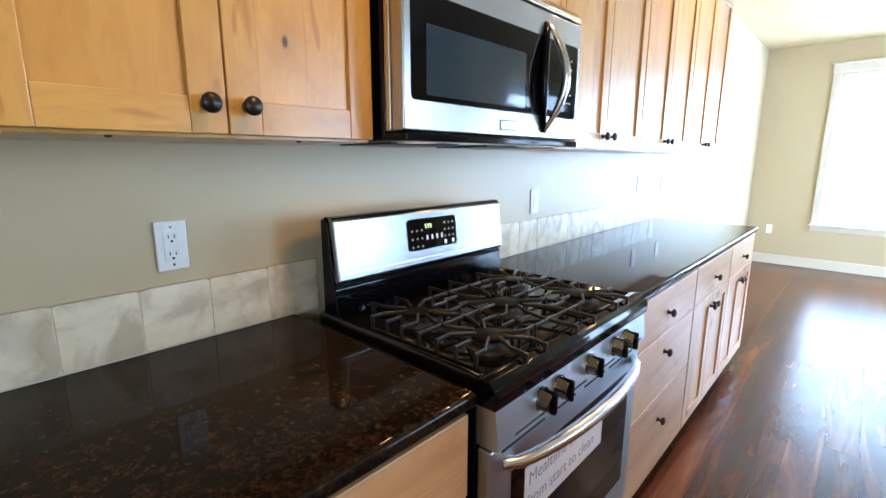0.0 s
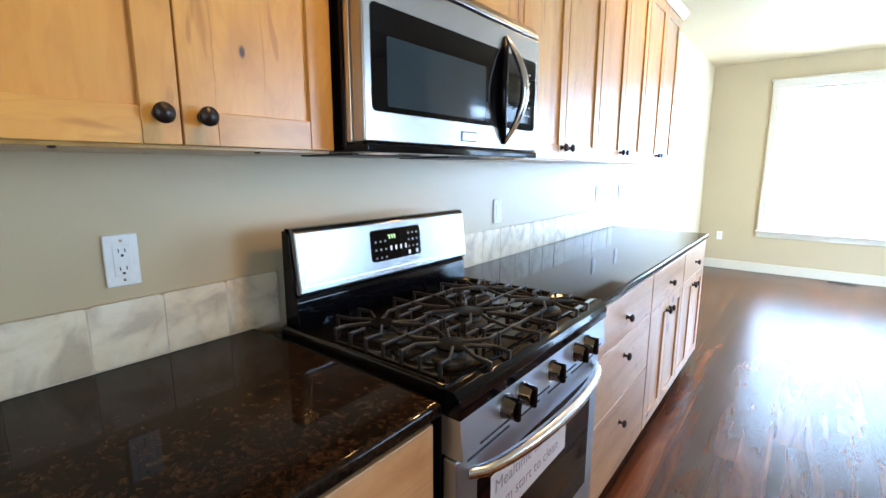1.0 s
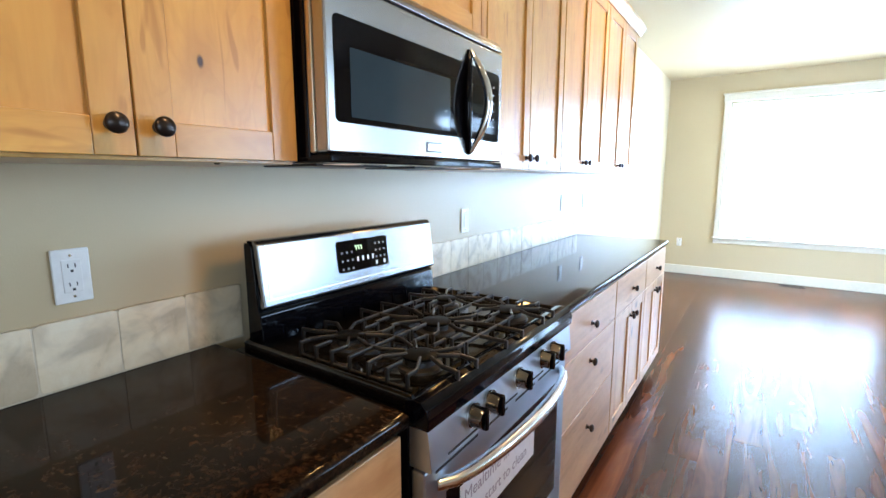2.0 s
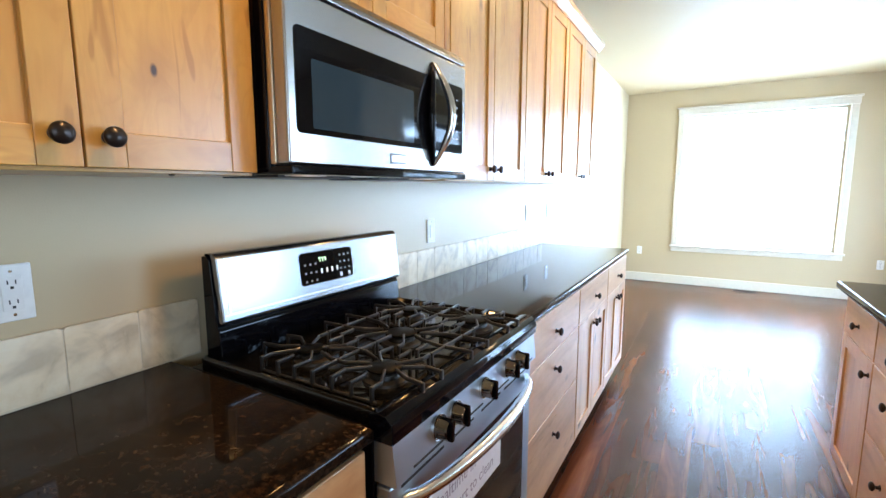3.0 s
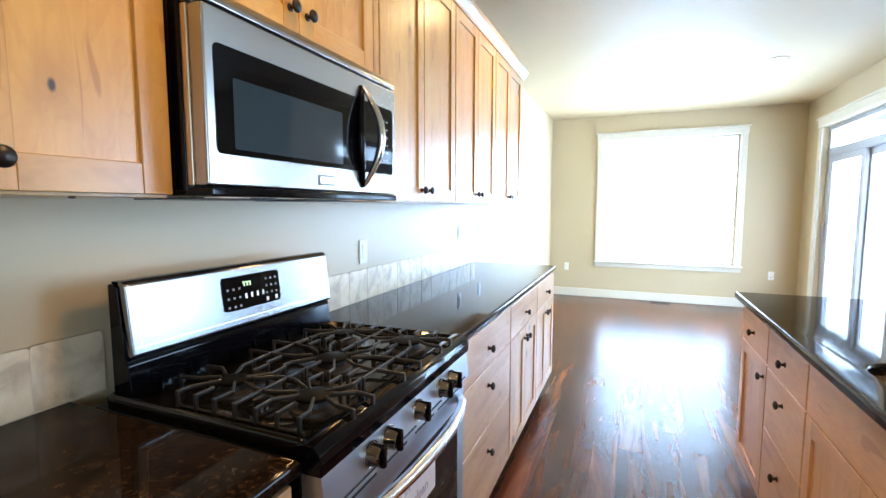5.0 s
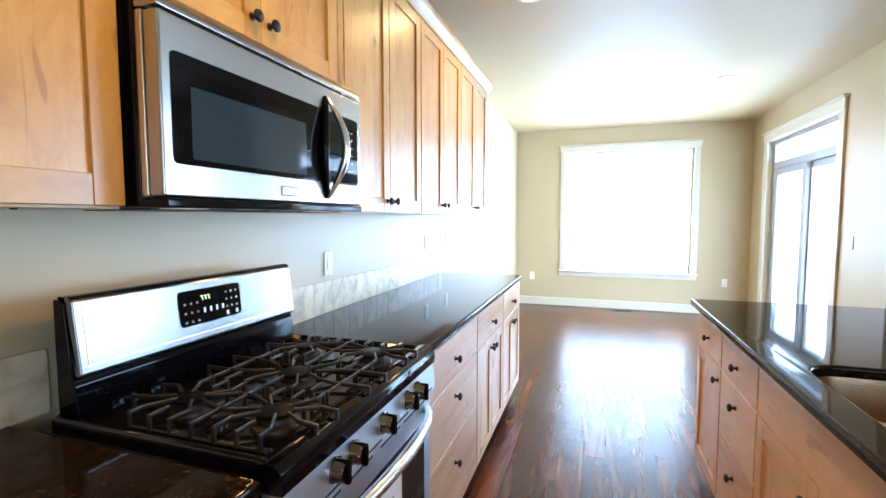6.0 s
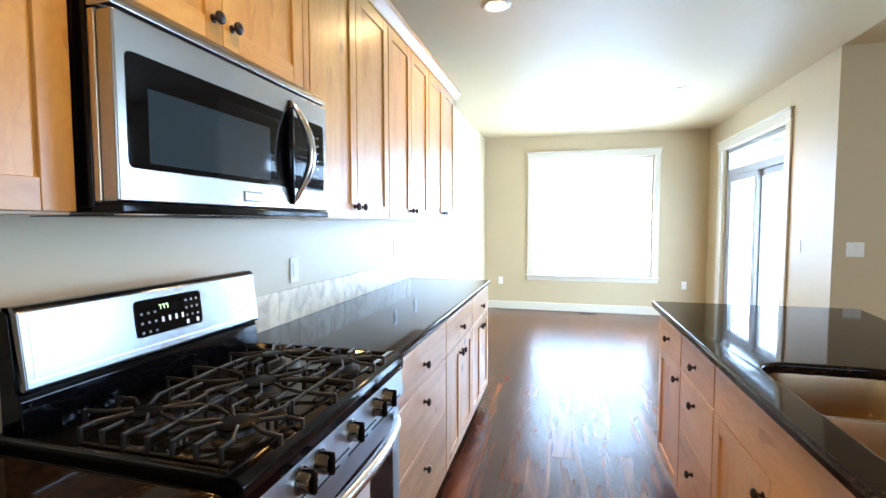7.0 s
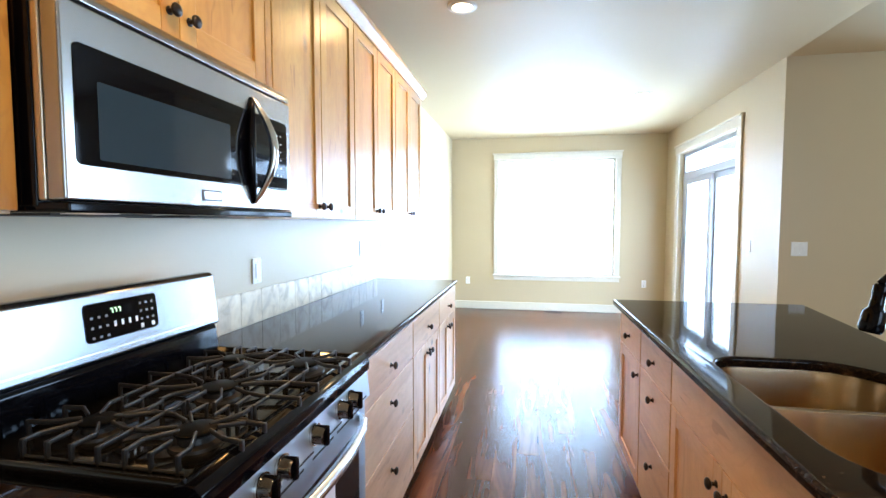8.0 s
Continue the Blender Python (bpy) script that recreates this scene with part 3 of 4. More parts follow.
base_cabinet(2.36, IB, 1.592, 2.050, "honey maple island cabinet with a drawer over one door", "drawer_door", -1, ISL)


def rounded(x0, x1, y0, y1, radii, n=8):
    """Outline of a rectangle with its own radius at each corner, from (x1, y1) counter-clockwise."""
    out = []
    for (cx, cy, a0), r in zip(((x1, y1, 0), (x0, y1, 90), (x0, y0, 180), (x1, y0, 270)), radii):
        ox = cx - r if cx == x1 else cx + r
        oy = cy - r if cy == y1 else cy + r
        out += [(ox + r * math.cos(radians(a0 + 90 * i / n)), oy + r * math.sin(radians(a0 + 90 * i / n))) for i in range(n + 1)]
    return out


SX0, SX1, SY0, SY1 = 1.742, 2.185, 0.228, 0.985


def island_top():
    outer = [(1.647, -1.20), (2.43, -1.20), (2.455, 1.28), (2.60, 2.085), (1.647, 2.077)]
    inner = rounded(SX0, SX1, SY0, SY1, (0.16, 0.10, 0.16, 0.16))
    bm = bmesh.new()
    for z in (TOP1, TOP0):
        loops = []
        for outline in (outer, inner):
            vs = [bm.verts.new((x, y, z)) for x, y in outline]
            loops += [bm.edges.new((vs[i], vs[(i + 1) % len(vs)])) for i in range(len(vs))]
        bmesh.ops.triangle_fill(bm, use_beauty=True, edges=loops)
    n1, n2 = len(outer), len(inner)
    bm.verts.ensure_lookup_table()
    half = n1 + n2
    for start, n in ((0, n1), (n1, n2)):
        for i in range(n):
            a, b = start + i, start + (i + 1) % n
            bm.faces.new([bm.verts[k] for k in (a, b, b + half, a + half)])
    bmesh.ops.recalc_face_normals(bm, faces=bm.faces[:])
    rim = [e for e in bm.edges if len(e.link_faces) == 2 and abs(e.verts[0].co.z - e.verts[1].co.z) < 1e-5
           and abs(e.link_faces[0].normal.dot(e.link_faces[1].normal)) < 0.2]
    bmesh.ops.bevel(bm, geom=rim, offset=0.010, segments=3, profile=0.5, affect="EDGES")
    return solo("worktop", bm, M_GRANITE, "polished dark brown granite island worktop with a sink cut-out", "worktop", "granite worktops")


island_top()


def sink():
    s = thing("sink", ((SX0 + SX1) / 2, (SY0 + SY1) / 2, 0.66), "undermount double-bowl stainless steel sink", "sink")

    def bowl(y0, y1, radii):
        bm = bmesh.new()
        rings = []
        for z, inset in ((TOP0 - 0.002, -0.020), (TOP0 - 0.002, -0.005), (TOP0 - 0.02, -0.003), (0.72, 0.012), (0.695, 0.026), (0.685, 0.05), (0.682, 0.10)):
            o = rounded(SX0 + inset, SX1 - inset, y0 + inset, y1 - inset, [max(0.012, r - inset) for r in radii])
            rings.append([bm.verts.new((x, y, z)) for x, y in o])
        n = len(rings[0])
        for p, q in zip(rings, rings[1:]):
            for i in range(n):
                bm.faces.new((p[i], p[(i + 1) % n], q[(i + 1) % n], q[i]))
        bm.faces.new(rings[-1])
        return bm

    for y0, y1, radii in ((0.668, SY1 + 0.004, (0.16, 0.10, 0.05, 0.05)), (SY0 - 0.004, 0.640, (0.05, 0.05, 0.16, 0.16))):
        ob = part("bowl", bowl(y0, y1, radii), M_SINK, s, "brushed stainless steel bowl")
        mod = ob.modifiers.new("wall", "SOLIDIFY")
        mod.thickness, mod.offset = 0.0015, 1
        part("drain", moved(turned([(0.0005, 0.0), (0.03, 0.001), (0.045, 0.004), (0.047, 0.0015)], 24), 1.97, (y0 + y1) / 2, 0.6825), M_CHROME, s)
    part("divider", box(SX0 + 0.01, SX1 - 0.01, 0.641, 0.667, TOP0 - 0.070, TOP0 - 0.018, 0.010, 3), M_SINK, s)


sink()


def faucet():
    fx, fy = 2.285, 0.79
    f = thing("faucet", (fx, fy, TOP1), "dark glossy pull-down kitchen faucet on the granite island", "faucet")
    part("base", moved(turned([(0.031, 0.0), (0.031, 0.006), (0.026, 0.012), (0.022, 0.05), (0.019, 0.11), (0.016, 0.13)], 20), fx, fy, TOP1), M_BLACK, f)
    pts = [(fx, fy, 1.03), (fx, fy, 1.10)]
    for i in range(11):
        a = radians(180 * i / 10 * 0.80)
        pts.append((fx - 0.105 + 0.105 * math.cos(a), fy, 1.115 + 0.105 * math.sin(a)))
    part("spout", tube(pts, 0.0125, 12), M_BLACK, f)
    e = Vector(pts[-1])
    d = Vector((-0.026, 0, -0.15)).normalized()
    prof = [0.0135, 0.0165, 0.0165, 0.0145, 0.016, 0.026, 0.0275, 0.022]
    at = [0.0, 0.006, 0.024, 0.034, 0.066, 0.076, 0.122, 0.132]
    part("spray_head", tube([e + d * k for k in at], prof, 18), M_BLACK, f)
    part("lever", tube([(fx, fy - 0.025, 1.0), (fx, fy - 0.06, 1.005), (fx, fy - 0.10, 1.03)], [0.010, 0.008, 0.006], 10), M_BLACK, f)


faucet()


# ---- gas range ----
RY0, RY1 = 0.010, 0.764
RF = 0.655
GT = 0.943        # top of the grates
LIP = 0.871       # foot of the black front lip
PAN = 0.906       # floor of the cooktop pan


def gas_range():
    r = thing("gas_range", (0.34, (RY0 + RY1) / 2, 0), "freestanding stainless gas range with black cooktop and backguard panel", "range")
    part("body", box(0.06, RF - 0.025, RY0, RY1, 0.09, 0.892, 0.004), M_BLACK, r, "black enamel side panels")
    for y in (RY0 + 0.05, RY1 - 0.05):
        for x in (0.10, 0.56):
            part("foot", moved(turned([(0.02, 0.0), (0.02, 0.02), (0.012, 0.024), (0.012, 0.092)], 12), x, y, 0), M_DARK, r)
    # recessed cooktop pan inside a raised rolled rim
    x0, x1, y0, y1 = 0.088, RF + 0.012, RY0 + 0.008, RY1 + 0.003
    tray = bmesh.new()
    rings = []
    for z, inset, curve in ((0.893, 0.0, 0.012), (0.916, 0.0, 0.012), (0.9215, 0.004, 0.012), (0.9225, 0.008, 0.014), (0.9205, 0.014, 0.02), (0.9085, 0.022, 0.035), (PAN, 0.030, 0.045)):
        rings.append([tray.verts.new((x, y, z)) for x, y in rounded(x0 + inset, x1 - inset, y0 + inset, y1 - inset, (curve,) * 4, 6)])
    for p, q in zip(rings, rings[1:]):
        for i in range(len(p)):
            tray.faces.new((p[i], p[(i + 1) % len(p)], q[(i + 1) % len(p)], q[i]))
    tray.faces.new(rings[-1])
    tray.faces.new(rings[0][::-1])
    top = part("cooktop", tray, M_PAN, r, "glossy black enamel cooktop pan with a rolled rim")
    lip = prism([(RF - 0.03, LIP), (RF + 0.024, LIP), (RF + 0.026, 0.897), (RF + 0.021, 0.912), (RF + 0.010, 0.924), (RF - 0.008, 0.927), (RF - 0.03, 0.9215)], "y", RY0 - 0.004, RY1 + 0.003, 0.0025, 2)
    part("front_lip", lip, M_BLACK, r, "glossy black front lip")
    # control panel
    ctl = prism([(RF - 0.03, 0.785), (RF + 0.022, 0.785), (RF + 0.026, 0.790), (RF + 0.0175, LIP - 0.001), (RF - 0.03, LIP - 0.001)], "y", RY0 + 0.004, RY1)
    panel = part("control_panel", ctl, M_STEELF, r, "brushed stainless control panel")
    for y in (0.167, 0.239, 0.388, 0.537, 0.609):
        k = turned([(0.0265, 0.0), (0.0265, 0.005), (0.0235, 0.008), (0.0215, 0.028), (0.0195, 0.032), (0.0005, 0.0325)], 24, "x")
        kn = part("knob", moved(k, RF + 0.020, y, 0.834), M_KNOB, panel, "dark chrome control knob with a black grip")
        part("grip", box(RF + 0.024, RF + 0.060, y - 0.0065, y + 0.0065, 0.810, 0.858, 0.004), M_BLACK, kn)
        part("band", moved(turned([(0.0272, 0.0), (0.0278, 0.003), (0.0272, 0.006)], 24, "x"), RF + 0.021, y, 0.834), M_CHROME, kn, "polished ring")
    # oven door
    dz0, dz1 = 0.245, 0.778
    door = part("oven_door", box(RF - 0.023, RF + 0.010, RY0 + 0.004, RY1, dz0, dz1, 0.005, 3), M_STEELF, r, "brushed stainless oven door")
    part("oven_window", box(RF + 0.006, RF + 0.0115, RY0 + 0.075, RY1 - 0.060, dz0 + 0.09, dz1 - 0.075, 0.002), M_GLASSK, door, "black glass oven window")
    for y0, y1 in ((0.05, 0.21), (0.235, 0.355), (0.40, 0.52), (0.545, 0.71)):
        part("vent_slot", box(RF - 0.004, RF + 0.0108, y0, y1, dz1 - 0.017, dz1 - 0.011), M_DARK, door, "dark vent slot")
        part("vent_slot", box(RF - 0.004, RF + 0.0268, y0 + 0.02, y1 + 0.02, 0.796, 0.800), M_DARK, panel, "dark vent slot")
    pts, rad = [], []
    for i in range(25):
        u = i / 24
        bow = math.sin(math.pi * u)
        pts.append((RF + 0.008 + 0.068 * bow ** 0.55, RY0 + 0.045 + u * (RY1 - RY0 - 0.09), 0.735 + 0.012 * bow))
        rad.append(0.0125 + 0.0035 * bow)
    part("handle", tube(pts, rad, 14), M_SATIN, door, "bowed satin steel handle")
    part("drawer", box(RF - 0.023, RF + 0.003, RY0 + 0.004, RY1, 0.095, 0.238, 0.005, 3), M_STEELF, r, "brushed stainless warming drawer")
    # backguard
    bg = part("backguard", prism([(0.088, 0.905), (0.150, 0.905), (0.142, 0.985), (0.134, 1.000), (0.118, 1.160), (0.110, 1.166), (0.088, 1.166)], "y", 0.038, RY1 - 0.004, 0.003), M_BLACK, r, "black enamel backguard")
    face = prism([(0.105, 1.008), (0.148, 1.000), (0.154, 1.006), (0.136, 1.164), (0.124, 1.174), (0.092, 1.172), (0.092, 1.1665), (0.112, 1.1665)], "y", 0.043, RY1 - 0.006, 0.005, 3)
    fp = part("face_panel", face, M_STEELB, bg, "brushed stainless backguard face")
    slope = math.degrees(math.atan2(0.154 - 0.136, 1.168 - 1.006))

    def on_face(bm, y, z, out):
        x = 0.154 + (z - 1.006) / (1.168 - 1.006) * (0.136 - 0.154)
        bm.transform(Matrix.Rotation(radians(-slope), 4, "Y"))
        return moved(bm, x + out, y, z)

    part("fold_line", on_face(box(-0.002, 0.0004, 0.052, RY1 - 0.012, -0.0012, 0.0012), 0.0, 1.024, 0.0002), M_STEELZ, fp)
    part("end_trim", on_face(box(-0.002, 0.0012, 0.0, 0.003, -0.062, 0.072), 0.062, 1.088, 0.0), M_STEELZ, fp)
    disp = prism(rounded(-0.107, 0.107, -0.047, 0.047, (0.012,) * 4, 5), "x", -0.002, 0.0022)
    dp = part("display", on_face(disp, 0.400, 1.096, 0.0), M_GLASSK, bg, "black glass touch display with green digits")

    def mark(y, z, w, h, mat, nm, parent=dp):
        part(nm, on_face(box(0, 0.0006, -w / 2, w / 2, -h / 2, h / 2), 0.400 + y, 1.096 + z, 0.0024), mat, parent)

    for c in range(3):
        for q in range(3):
            mark(-0.090 + 0.020 * c, 0.012 - 0.024 * q, 0.007, 0.006, M_KEYDIM, "touch_key")
            mark(0.052 + 0.019 * c, 0.026 - 0.021 * q, 0.007, 0.006, M_KEYDIM, "touch_key")
    for c in range(4):
        mark(-0.028 + 0.0215 * c, -0.012, 0.007, 0.014, M_KEY, "touch_key")
    mark(0.052, -0.034, 0.009, 0.012, M_KEY, "touch_key")
    mark(0.088, -0.034, 0.009, 0.012, M_KEY, "touch_key")
    for c in range(3):
        mark(-0.034 + 0.011 * c, 0.027, 0.006, 0.003, M_DIGIT, "digit")
        mark(-0.031 + 0.011 * c, 0.021, 0.0025, 0.010, M_DIGIT, "digit")
    for y in (0.19, 0.30, 0.46, 0.57):
        part("screw", moved(turned([(0.006, 0.0), (0.0055, 0.0015), (0.001, 0.0022)], 12, "x"), 0.134, y, 0.990), M_CHROME, bg)
    # burners
    for x, y, s in ((0.538, 0.170, 1.0), (0.538, 0.604, 1.15), (0.312, 0.170, 0.9), (0.312, 0.604, 0.85), (0.425, 0.387, 1.05)):
        bn = part("burner", moved(turned([(0.052 * s, 0.0), (0.050 * s, 0.006), (0.036 * s, 0.010), (0.034 * s, 0.020), (0.039 * s, 0.023), (0.039 * s, 0.025)], 28), x, y, PAN), M_BURNB, top, "metal burner base")
        part("cap", moved(turned([(0.038 * s, 0.0), (0.041 * s, 0.002), (0.041 * s, 0.006), (0.036 * s, 0.0085), (0.0005, 0.0095)], 28), x, y, PAN + 0.0245), M_BURN, bn, "glossy black burner cap")


def bar(p, q, w=0.0068, h=0.010, z=GT):
    """A grate bar with a flat top from p to q, in plan."""
    p, q = Vector((*p, 0)), Vector((*q, 0))
    d = q - p
    b = box(-w * 0.3, d.length + w * 0.3, -w / 2, w / 2, z - h, z, 0.002, 1)
    b.transform(Matrix.Translation(p) @ Matrix.Rotation(math.atan2(d.y, d.x), 4, "Z"))
    return b


def kinked(points, w=0.0062):
    """A cast bar with blunt bends through a row of points."""
    bm = bmesh.new()
    for i, (p, q) in enumerate(zip(points, points[1:])):
        join(bm, bar(p, q, w, 0.010, GT - 0.0002 * i))
    return bm


def grate(y0, y1, label, fingers):
    """One of the three cast-iron grates. fingers: rows of points in plan, and whether a foot stands under the first."""
    g = thing("grate", (0.425, (y0 + y1) / 2, PAN), label, "grate", "range grates")
    for points, foot in fingers:
        f = part("finger", kinked(points), M_IRON, g)
        if foot:
            x, y = points[0]
            part("foot", box(x - 0.0042, x + 0.0042, y - 0.0042, y + 0.0042, PAN - 0.0005, GT - 0.0006, 0.0016, 1), M_IRON, f)
    for y in (y0, y1):
        part("side_rail", bar((0.262, y), (0.598, y), 0.0058, 0.006, 0.9125), M_IRON, g, "low rail that ties the feet together")
    return g


def mirrored(fingers, x=None, y=None):
    return [([(2 * x - a if x else a, 2 * y - b if y else b) for a, b in row], foot) for row, foot in fingers]


def side_grate(y0, y1, label):
    """Two burners: bent fingers reach each from the edges and two hooped bars join them across the middle bar."""
    m = (y0 + y1) / 2
    reach = [([(0.588, y0), (0.588, y0 + 0.029), (0.555, m - 0.020)], True),
             ([(0.534, y0), (0.535, m - 0.058)], True),
             ([(0.481, y0), (0.478, y0 + 0.045), (0.516, m - 0.018)], True)]
    front = [([(0.663, m - 0.037), (0.620, m - 0.030), (0.574, m - 0.004)], True),
             ([(0.663, m + 0.037), (0.620, m + 0.042), (0.577, m + 0.014)], True)]
    hoop = [([(0.356, m - 0.008), (0.404, m - 0.028), (0.446, m - 0.028), (0.500, m - 0.004)], False),
            ([(0.356, m + 0.020), (0.404, m + 0.050), (0.446, m + 0.050), (0.498, m + 0.024)], False)]
    reach += mirrored(reach, y=m)
    rows = reach + front
    rows = rows + mirrored(rows, x=0.425) + hoop
    rows += [([(0.425, y0), (0.425, y1)], True), ([(0.425, y1), (0.425, y1 - 0.01)], True)]
    return grate(y0, y1, label, rows)


def middle_grate(y0, y1):
    m = (y0 + y1) / 2
    near = [([(0.664, m - 0.045), (0.575, m - 0.047), (0.525, m - 0.036), (0.480, m - 0.012)], True),
            ([(0.493, y0), (0.490, y0 + 0.026), (0.452, m - 0.026)], True),
            ([(0.548, y0), (0.547, m - 0.056)], True),
            ([(0.590, y0), (0.590, m)], True)]
    near += mirrored(near, y=m)
    rows = near + mirrored(near, x=0.425)
    rows += [([(0.425, y0), (0.425, m - 0.046)], True), ([(0.425, y1), (0.425, m + 0.046)], True)]
    return grate(y0, y1, "narrow cast-iron grate over the middle burner", rows)


gas_range()
side_grate(0.062, 0.270, "cast-iron grate with bent fingers over two burners")
middle_grate(0.281, 0.493)
side_grate(0.504, 0.712, "cast-iron grate with bent fingers over two burners")


def words(name, text, size, m, mat, parent=None):
    """Built-in lettering turned into a mesh."""
    curve = bpy.data.curves.new(name, "FONT")
    curve.body, curve.size, curve.extrude = text, size, 0.0002
    ob = new("lettering_source", curve)
    data = bpy.data.meshes.new_from_object(ob.evaluated_get(bpy.context.evaluated_depsgraph_get()))
    bpy.data.objects.remove(ob)
    bpy.data.curves.remove(curve)
    data.materials.clear()
    data.materials.append(mat)
    out = new(name, data)
    data.transform(m)
    if parent:
        out.parent = parent
        out.matrix_parent_inverse = parent.matrix_basis.inverted()
    return out


def sticker():
    s = thing("oven_sticker", (RF + 0.012, 0.33, 0.56), "white paper sticker with grey-red wording on the oven window", "sticker")
    part("sheet", prism([(0.135, 0.552), (0.522, 0.552), (0.522, 0.682), (0.135, 0.682)], "x", RF + 0.0118, RF + 0.0126), M_PAPER, s)
    up = Matrix(((0, 0, 1, RF + 0.0128), (1, 0, 0, 0), (0, 1, 0, 0), (0, 0, 0, 1)))
    words("lettering", "Mealtime in", 0.046, Matrix.Translation((0, 0.150, 0.632)) @ up, M_INK, s)
    part("lettering_bar", box(RF + 0.0127, RF + 0.0131, 0.425, 0.50, 0.635, 0.658), M_INK, s)
    words("lettering", "from start to clean", 0.043, Matrix.Translation((0, 0.145, 0.578)) @ up, M_INK, s)


sticker()


# ---- microwave hood ----
def microwave():
    y0, y1, z0, z1, f = 0.030, 0.766, 1.362, 1.760, 0.420
    m = thing("microwave", (0.2, 0.40, z0), "over-the-range stainless microwave with a black glass door", "microwave")
    part("body", box(0.002, 0.362, y0, y1, z0 + 0.004, z1 + 0.008, 0.003), M_BLACK, m, "black enamel case")
    part("back_frame", box(0.363, 0.380, y0, y1, z0 + 0.014, 1.714, 0.004), M_STEELZ, m)
    door = part("door", box(0.382, f, y0, y1 - 0.0, z0 + 0.014, 1.711, 0.006, 3), M_STEELM, m, "brushed stainless door")
    grille = prism([(0.363, 1.716), (f - 0.002, 1.716), (f - 0.003, 1.728), (f - 0.02, 1.750), (f - 0.05, 1.764), (0.363, 1.768)], "y", y0, y1, 0.003)
    part("vent_grille", grille, M_STEELM, m, "curved stainless vent top")
    part("glass", prism(rounded(y0 + 0.022, y1 - 0.024, 1.438, 1.645, (0.012,) * 4, 5), "x", f - 0.004, f + 0.0016), M_GLASSK, door, "black glass door front")
    part("viewing_window", prism(rounded(y0 + 0.064, 0.462, 1.450, 1.588, (0.004,) * 4, 3), "x", f, f + 0.0024), M_SMOKE, door, "grey mesh viewing window")
    part("bottom_plate", box(0.06, f + 0.004, y0 + 0.002, y1 - 0.002, z0 - 0.006, z0 + 0.012, 0.004), M_BLACK, m, "black underside with vents")
    part("filter", box(0.10, 0.30, 0.10, 0.34, z0 - 0.010, z0 - 0.005, 0.002), M_BURNB, m, "dark metal grease filter")
    part("filter", box(0.10, 0.30, 0.46, 0.70, z0 - 0.010, z0 - 0.005, 0.002), M_BURNB, m, "dark metal grease filter")
    for y in (0.150, 0.640):
        part("lamp_lens", box(0.305, 0.365, y - 0.035, y + 0.035, z0 - 0.0065, z0 - 0.004), M_HOOD, m, "warm lit cooktop lamp lens")
        bulb = bpy.data.lights.new("cooktop_lamp", "SPOT")
        bulb.energy, bulb.color, bulb.spot_size, bulb.spot_blend, bulb.shadow_soft_size = 1.7, (1.0, 0.55, 0.20), radians(165), 0.6, 0.02
        new("cooktop_lamp", bulb).matrix_world = pose(0.335, y, z0 - 0.022)
    part("badge", box(f - 0.001, f + 0.002, 0.355, 0.425, 1.391, 1.417, 0.002), M_KEYDIM, door, "small grey badge")
    part("badge_plate", box(f + 0.001, f + 0.0026, 0.360, 0.420, 1.395, 1.413), M_SATIN, door)
    # a leaf-shaped pull: two bowed bars that meet at the tips
    for nm, out, shift, mat in (("handle", 0.052, 0.0, M_CHROME), ("handle_base", 0.008, -0.018, M_GLASSK)):
        pts, rad = [], []
        for i in range(21):
            u = i / 20
            bow = math.sin(math.pi * u)
            pts.append((f + 0.004 + out * bow, 0.560 + (0.018 + shift * 2.2) * bow, 1.392 + u * 0.292))
            rad.append(0.0035 + 0.0085 * bow ** 0.6)
        part(nm, tube(pts, rad, 12), mat, door, "bowed polished dark steel handle" if out > 0.02 else "")
    for q in range(6):
        for c in range(3):
            part("touch_key", box(f + 0.0017, f + 0.0022, 0.662 + 0.020 * c, 0.668 + 0.020 * c, 1.60 - 0.024 * q, 1.604 - 0.024 * q), M_KEY, door)
    return m


microwave()


# ---- outlets and switches ----
def wall_plate(name, y, z, label, category, kind_="outlet", gangs=1):
    """A plate on the kitchen wall, built at the wall's face and looking along +x."""
    p = thing(name, (0, y, z), label, category, "wall plates")
    w = 0.064 if gangs == 1 else 0.115
    part("plate", box(0.0005, 0.0065, y - w / 2, y + w / 2, z - 0.055, z + 0.055, 0.003, 3), M_PLASTIC, p)
    for g in range(gangs):
        cy = y + (g - (gangs - 1) / 2) * 0.046
        insert = part("insert", box(0.005, 0.0080, cy - 0.0165, cy + 0.0165, z - 0.0335, z + 0.0335, 0.0015), M_PLASTIC, p)
        if kind_ == "outlet":
            for s in (-1, 1):
                for dy in (-0.006, 0.006):
                    part("slot", box(0.0075, 0.0084, cy + dy - 0.001, cy + dy + 0.001, z + s * 0.019 - 0.002, z + s * 0.019 + 0.006), M_DARK, insert)
                part("slot", box(0.0075, 0.0084, cy - 0.0025, cy + 0.0025, z + s * 0.019 - 0.011, z + s * 0.019 - 0.006), M_DARK, insert)
        else:
            part("rocker", box(0.0078, 0.0105, cy - 0.013, cy + 0.013, z - 0.030, z + 0.030, 0.001), M_PLASTIC, p)
    for dz in (-0.042, 0.042):
        part("screw", moved(turned([(0.003, 0.0), (0.0028, 0.0008), (0.0005, 0.001)], 10, "x"), 0.0066, y, z + dz), M_CHROME, p)
    return p


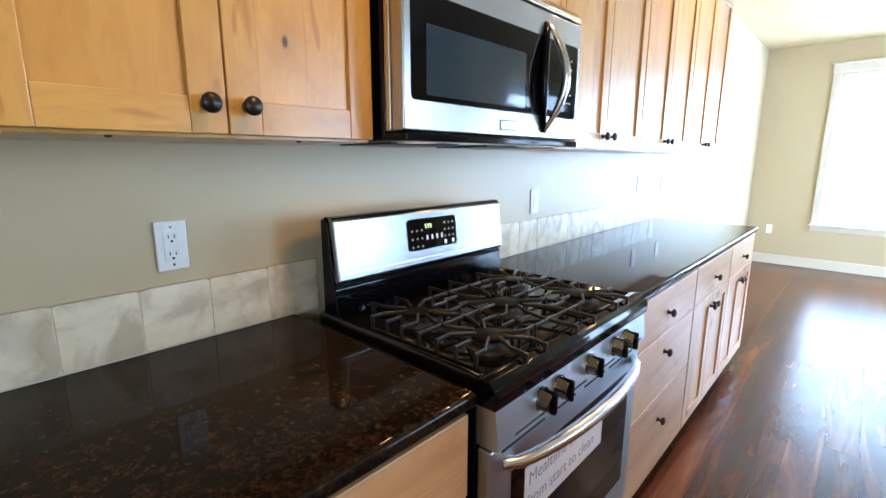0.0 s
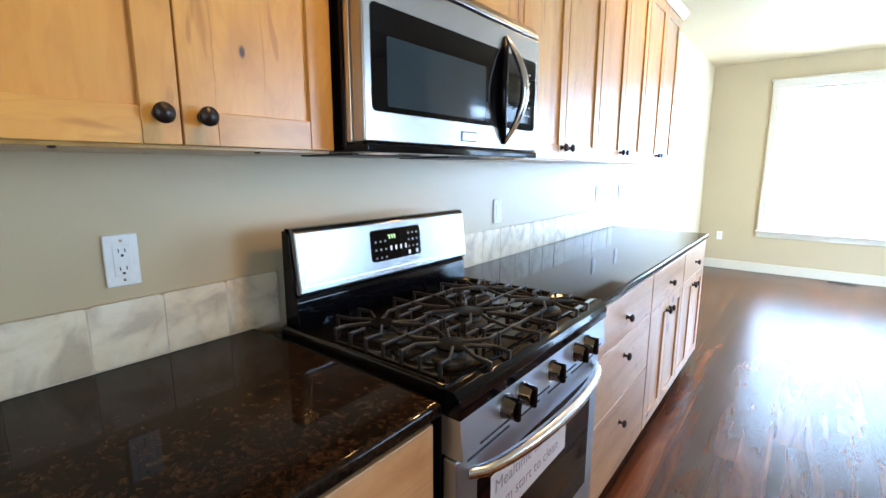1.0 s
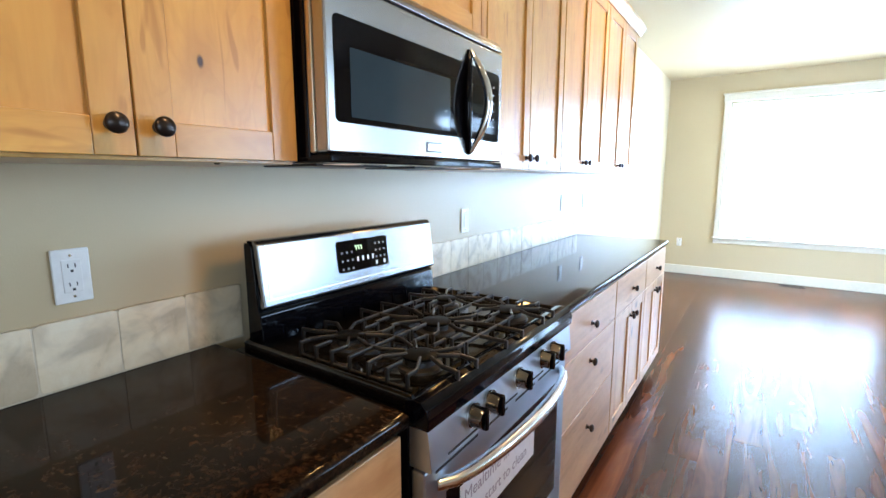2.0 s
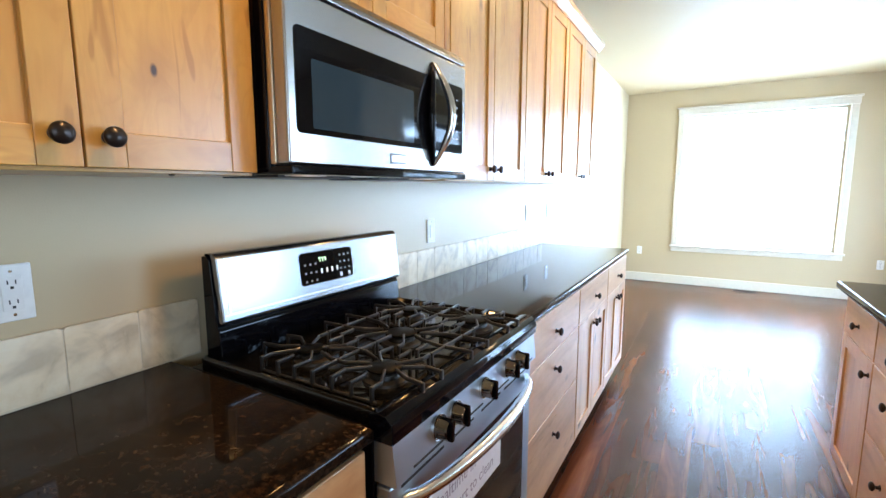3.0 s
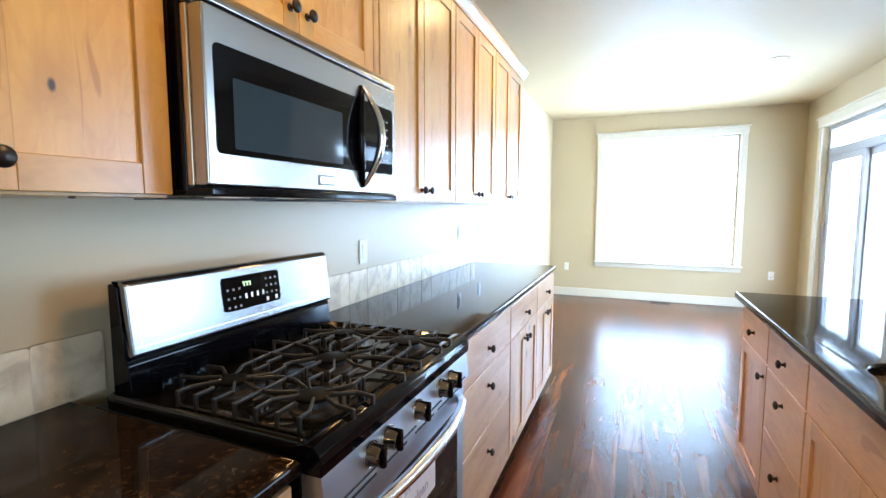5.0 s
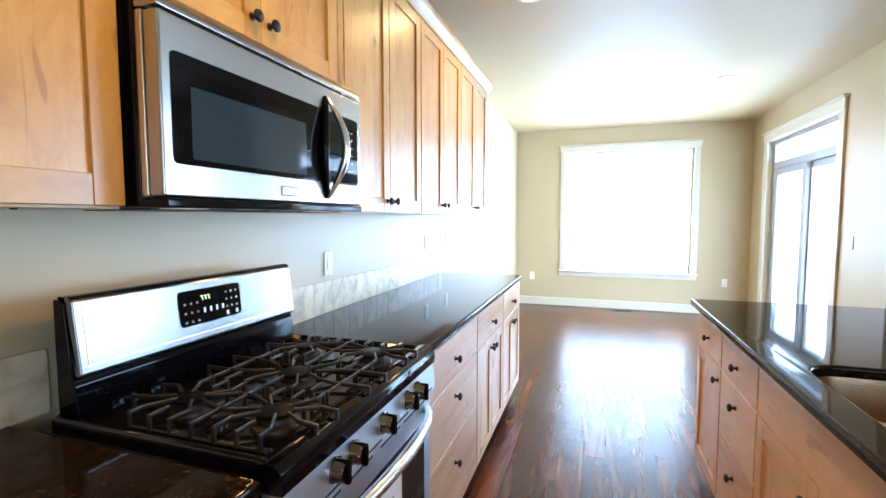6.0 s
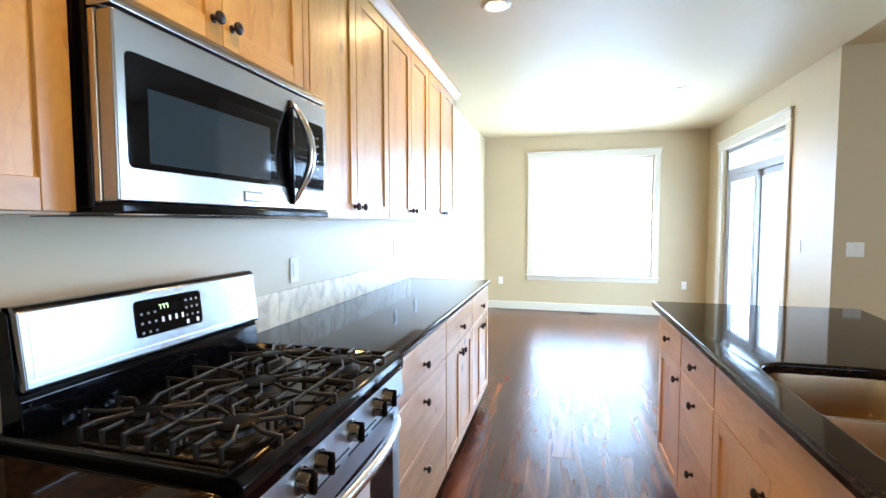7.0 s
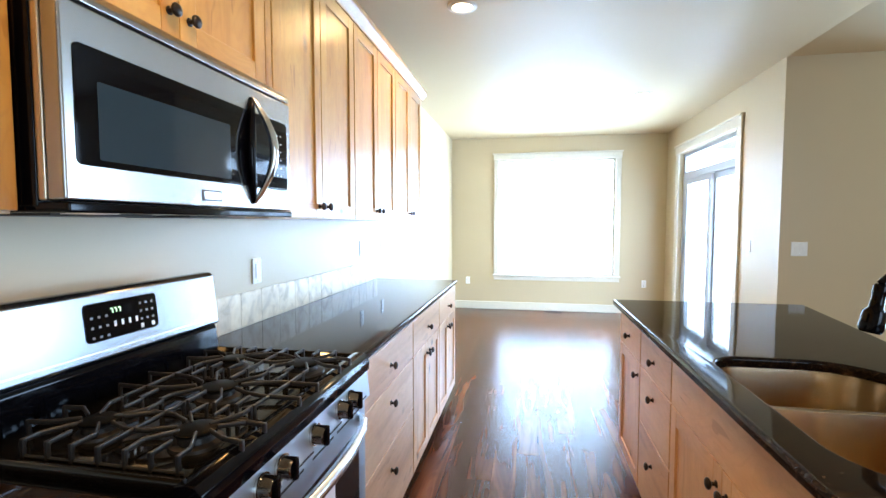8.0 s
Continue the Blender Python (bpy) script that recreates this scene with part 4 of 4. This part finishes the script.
wall_plate("wall_outlet", -0.286, 1.131, "white double outlet plate on the beige wall above the tile", "outlet")
wall_plate("wall_switch", 1.215, 1.128, "white switch plate on the sunlit wall beside the gas range", "switch", "switch")
wall_plate("wall_outlet", 2.97, 1.155, "white outlet plate on the sunlit wall past the worktop", "outlet")
wall_plate("wall_switch", 2.50, 1.155, "white switch plate on the sunlit wall over the long worktop", "switch", "switch")
OUT = wall_plate("wall_outlet", 9.0, 0.44, "white outlet plate low on the dining wall", "outlet")
OUT.matrix_basis = pose(0.252, FAR, 0.44, 0, 0, -90)
copy_thing(OUT, pose(2.846, FAR, 0.44, 0, 0, -90))
copy_thing(OUT, pose(SIDE, 3.94, 1.13, 0, 0, 180))
SW = wall_plate("wall_switch", 9.0, 1.132, "white double switch plate on the beige wall", "switch", "switch", 2)
SW.matrix_basis = pose(3.268, STEP, 1.132, 0, 0, -90)


def floor_vent():
    v = thing("floor_vent", (1.55, 6.36, 0), "dark slotted floor register near the dining wall", "floor vent")
    part("frame", box(1.42, 1.68, 6.30, 6.42, 0.0005, 0.004, 0.001), M_BRONZE, v)
    for i in range(9):
        y = 6.312 + i * 0.0115
        part("slat", box(1.43, 1.67, y, y + 0.005, 0.0035, 0.0055), M_BRONZE, v)


floor_vent()


# ---- backsplash tiles ----
def backsplash(name, y_first, y_last, seams):
    s = thing(name, (0, (y_first + y_last) / 2, WALL1), "row of tumbled cream stone backsplash tiles with sand grout", "backsplash", "tile backsplash")
    part("grout", box(0.0005, 0.0088, y_first, y_last, WALL1 - 0.002, WALL1 + 0.138), M_GROUT, s)
    rng = random.Random(5)
    edges = [y_first] + [q for q in seams if y_first + 0.02 < q < y_last - 0.02] + [y_last]
    for a, b in zip(edges, edges[1:]):
        d = 0.0100 + rng.uniform(-0.0008, 0.0008)
        z0, z1 = WALL1 + 0.0025, WALL1 + 0.142 + rng.uniform(-0.0022, 0.0022)
        outline = []
        for oy, oz in rounded(a + 0.0009, b - 0.0009, z0, z1, [rng.uniform(0.004, 0.011) for k in range(4)], 3):
            outline.append((oy + rng.uniform(-0.0007, 0.0007), oz + rng.uniform(-0.0007, 0.0007)))
        part("tile", prism(outline, "x", 0.002, d, 0.0016, 2), M_TILE, s)


backsplash("tile_backsplash", -1.20, 0.070, [-0.361 + 0.1435 * k for k in range(-5, 3)])
backsplash("tile_backsplash", 0.772, 2.826, [0.790 + 0.149 * k for k in range(14)])


# ---- floor planks ----
def planks():
    width, length, gap = 0.127, 1.22, 0.0005
    meshes = {}

    def plank_mesh(l):
        key = round(l, 3)
        if key not in meshes:
            meshes[key] = mesh_of("plank", box(0, width - gap, 0, l - gap, -0.009, 0, 0.0005, 1), M_PLANK)
        return meshes[key]

    rest = bmesh.new()
    rng = random.Random(11)
    col = 0
    x = -0.02
    while x < RIGHT:
        y = BACK - (col * 0.405 + rng.choice((0, 0.1, 0.2))) % length
        while y < FAR:
            a, b = max(y, BACK), min(y + length, FAR)
            if b - a > 0.02:
                near = 0.5 < x < 3.0 and b > -0.4
                if near:
                    ob = new("plank", plank_mesh(b - a))
                    ob.location = (x, a, 0)
                    ob.parent = floor
                else:
                    n = len(rest.verts)
                    c = [rest.verts.new(p) for p in ((x, a, 0), (x + width - gap, a, 0), (x + width - gap, b - gap, 0), (x, b - gap, 0))]
                    rest.faces.new(c)
            y += length
        x += width
        col += 1
    ob = new("planks_beyond", mesh_of("planks_beyond", rest, M_PLANKS, False))
    ob.parent = floor
    tagged(ob, "dark wood planks beyond the kitchen aisle", kind="stuff")


planks()
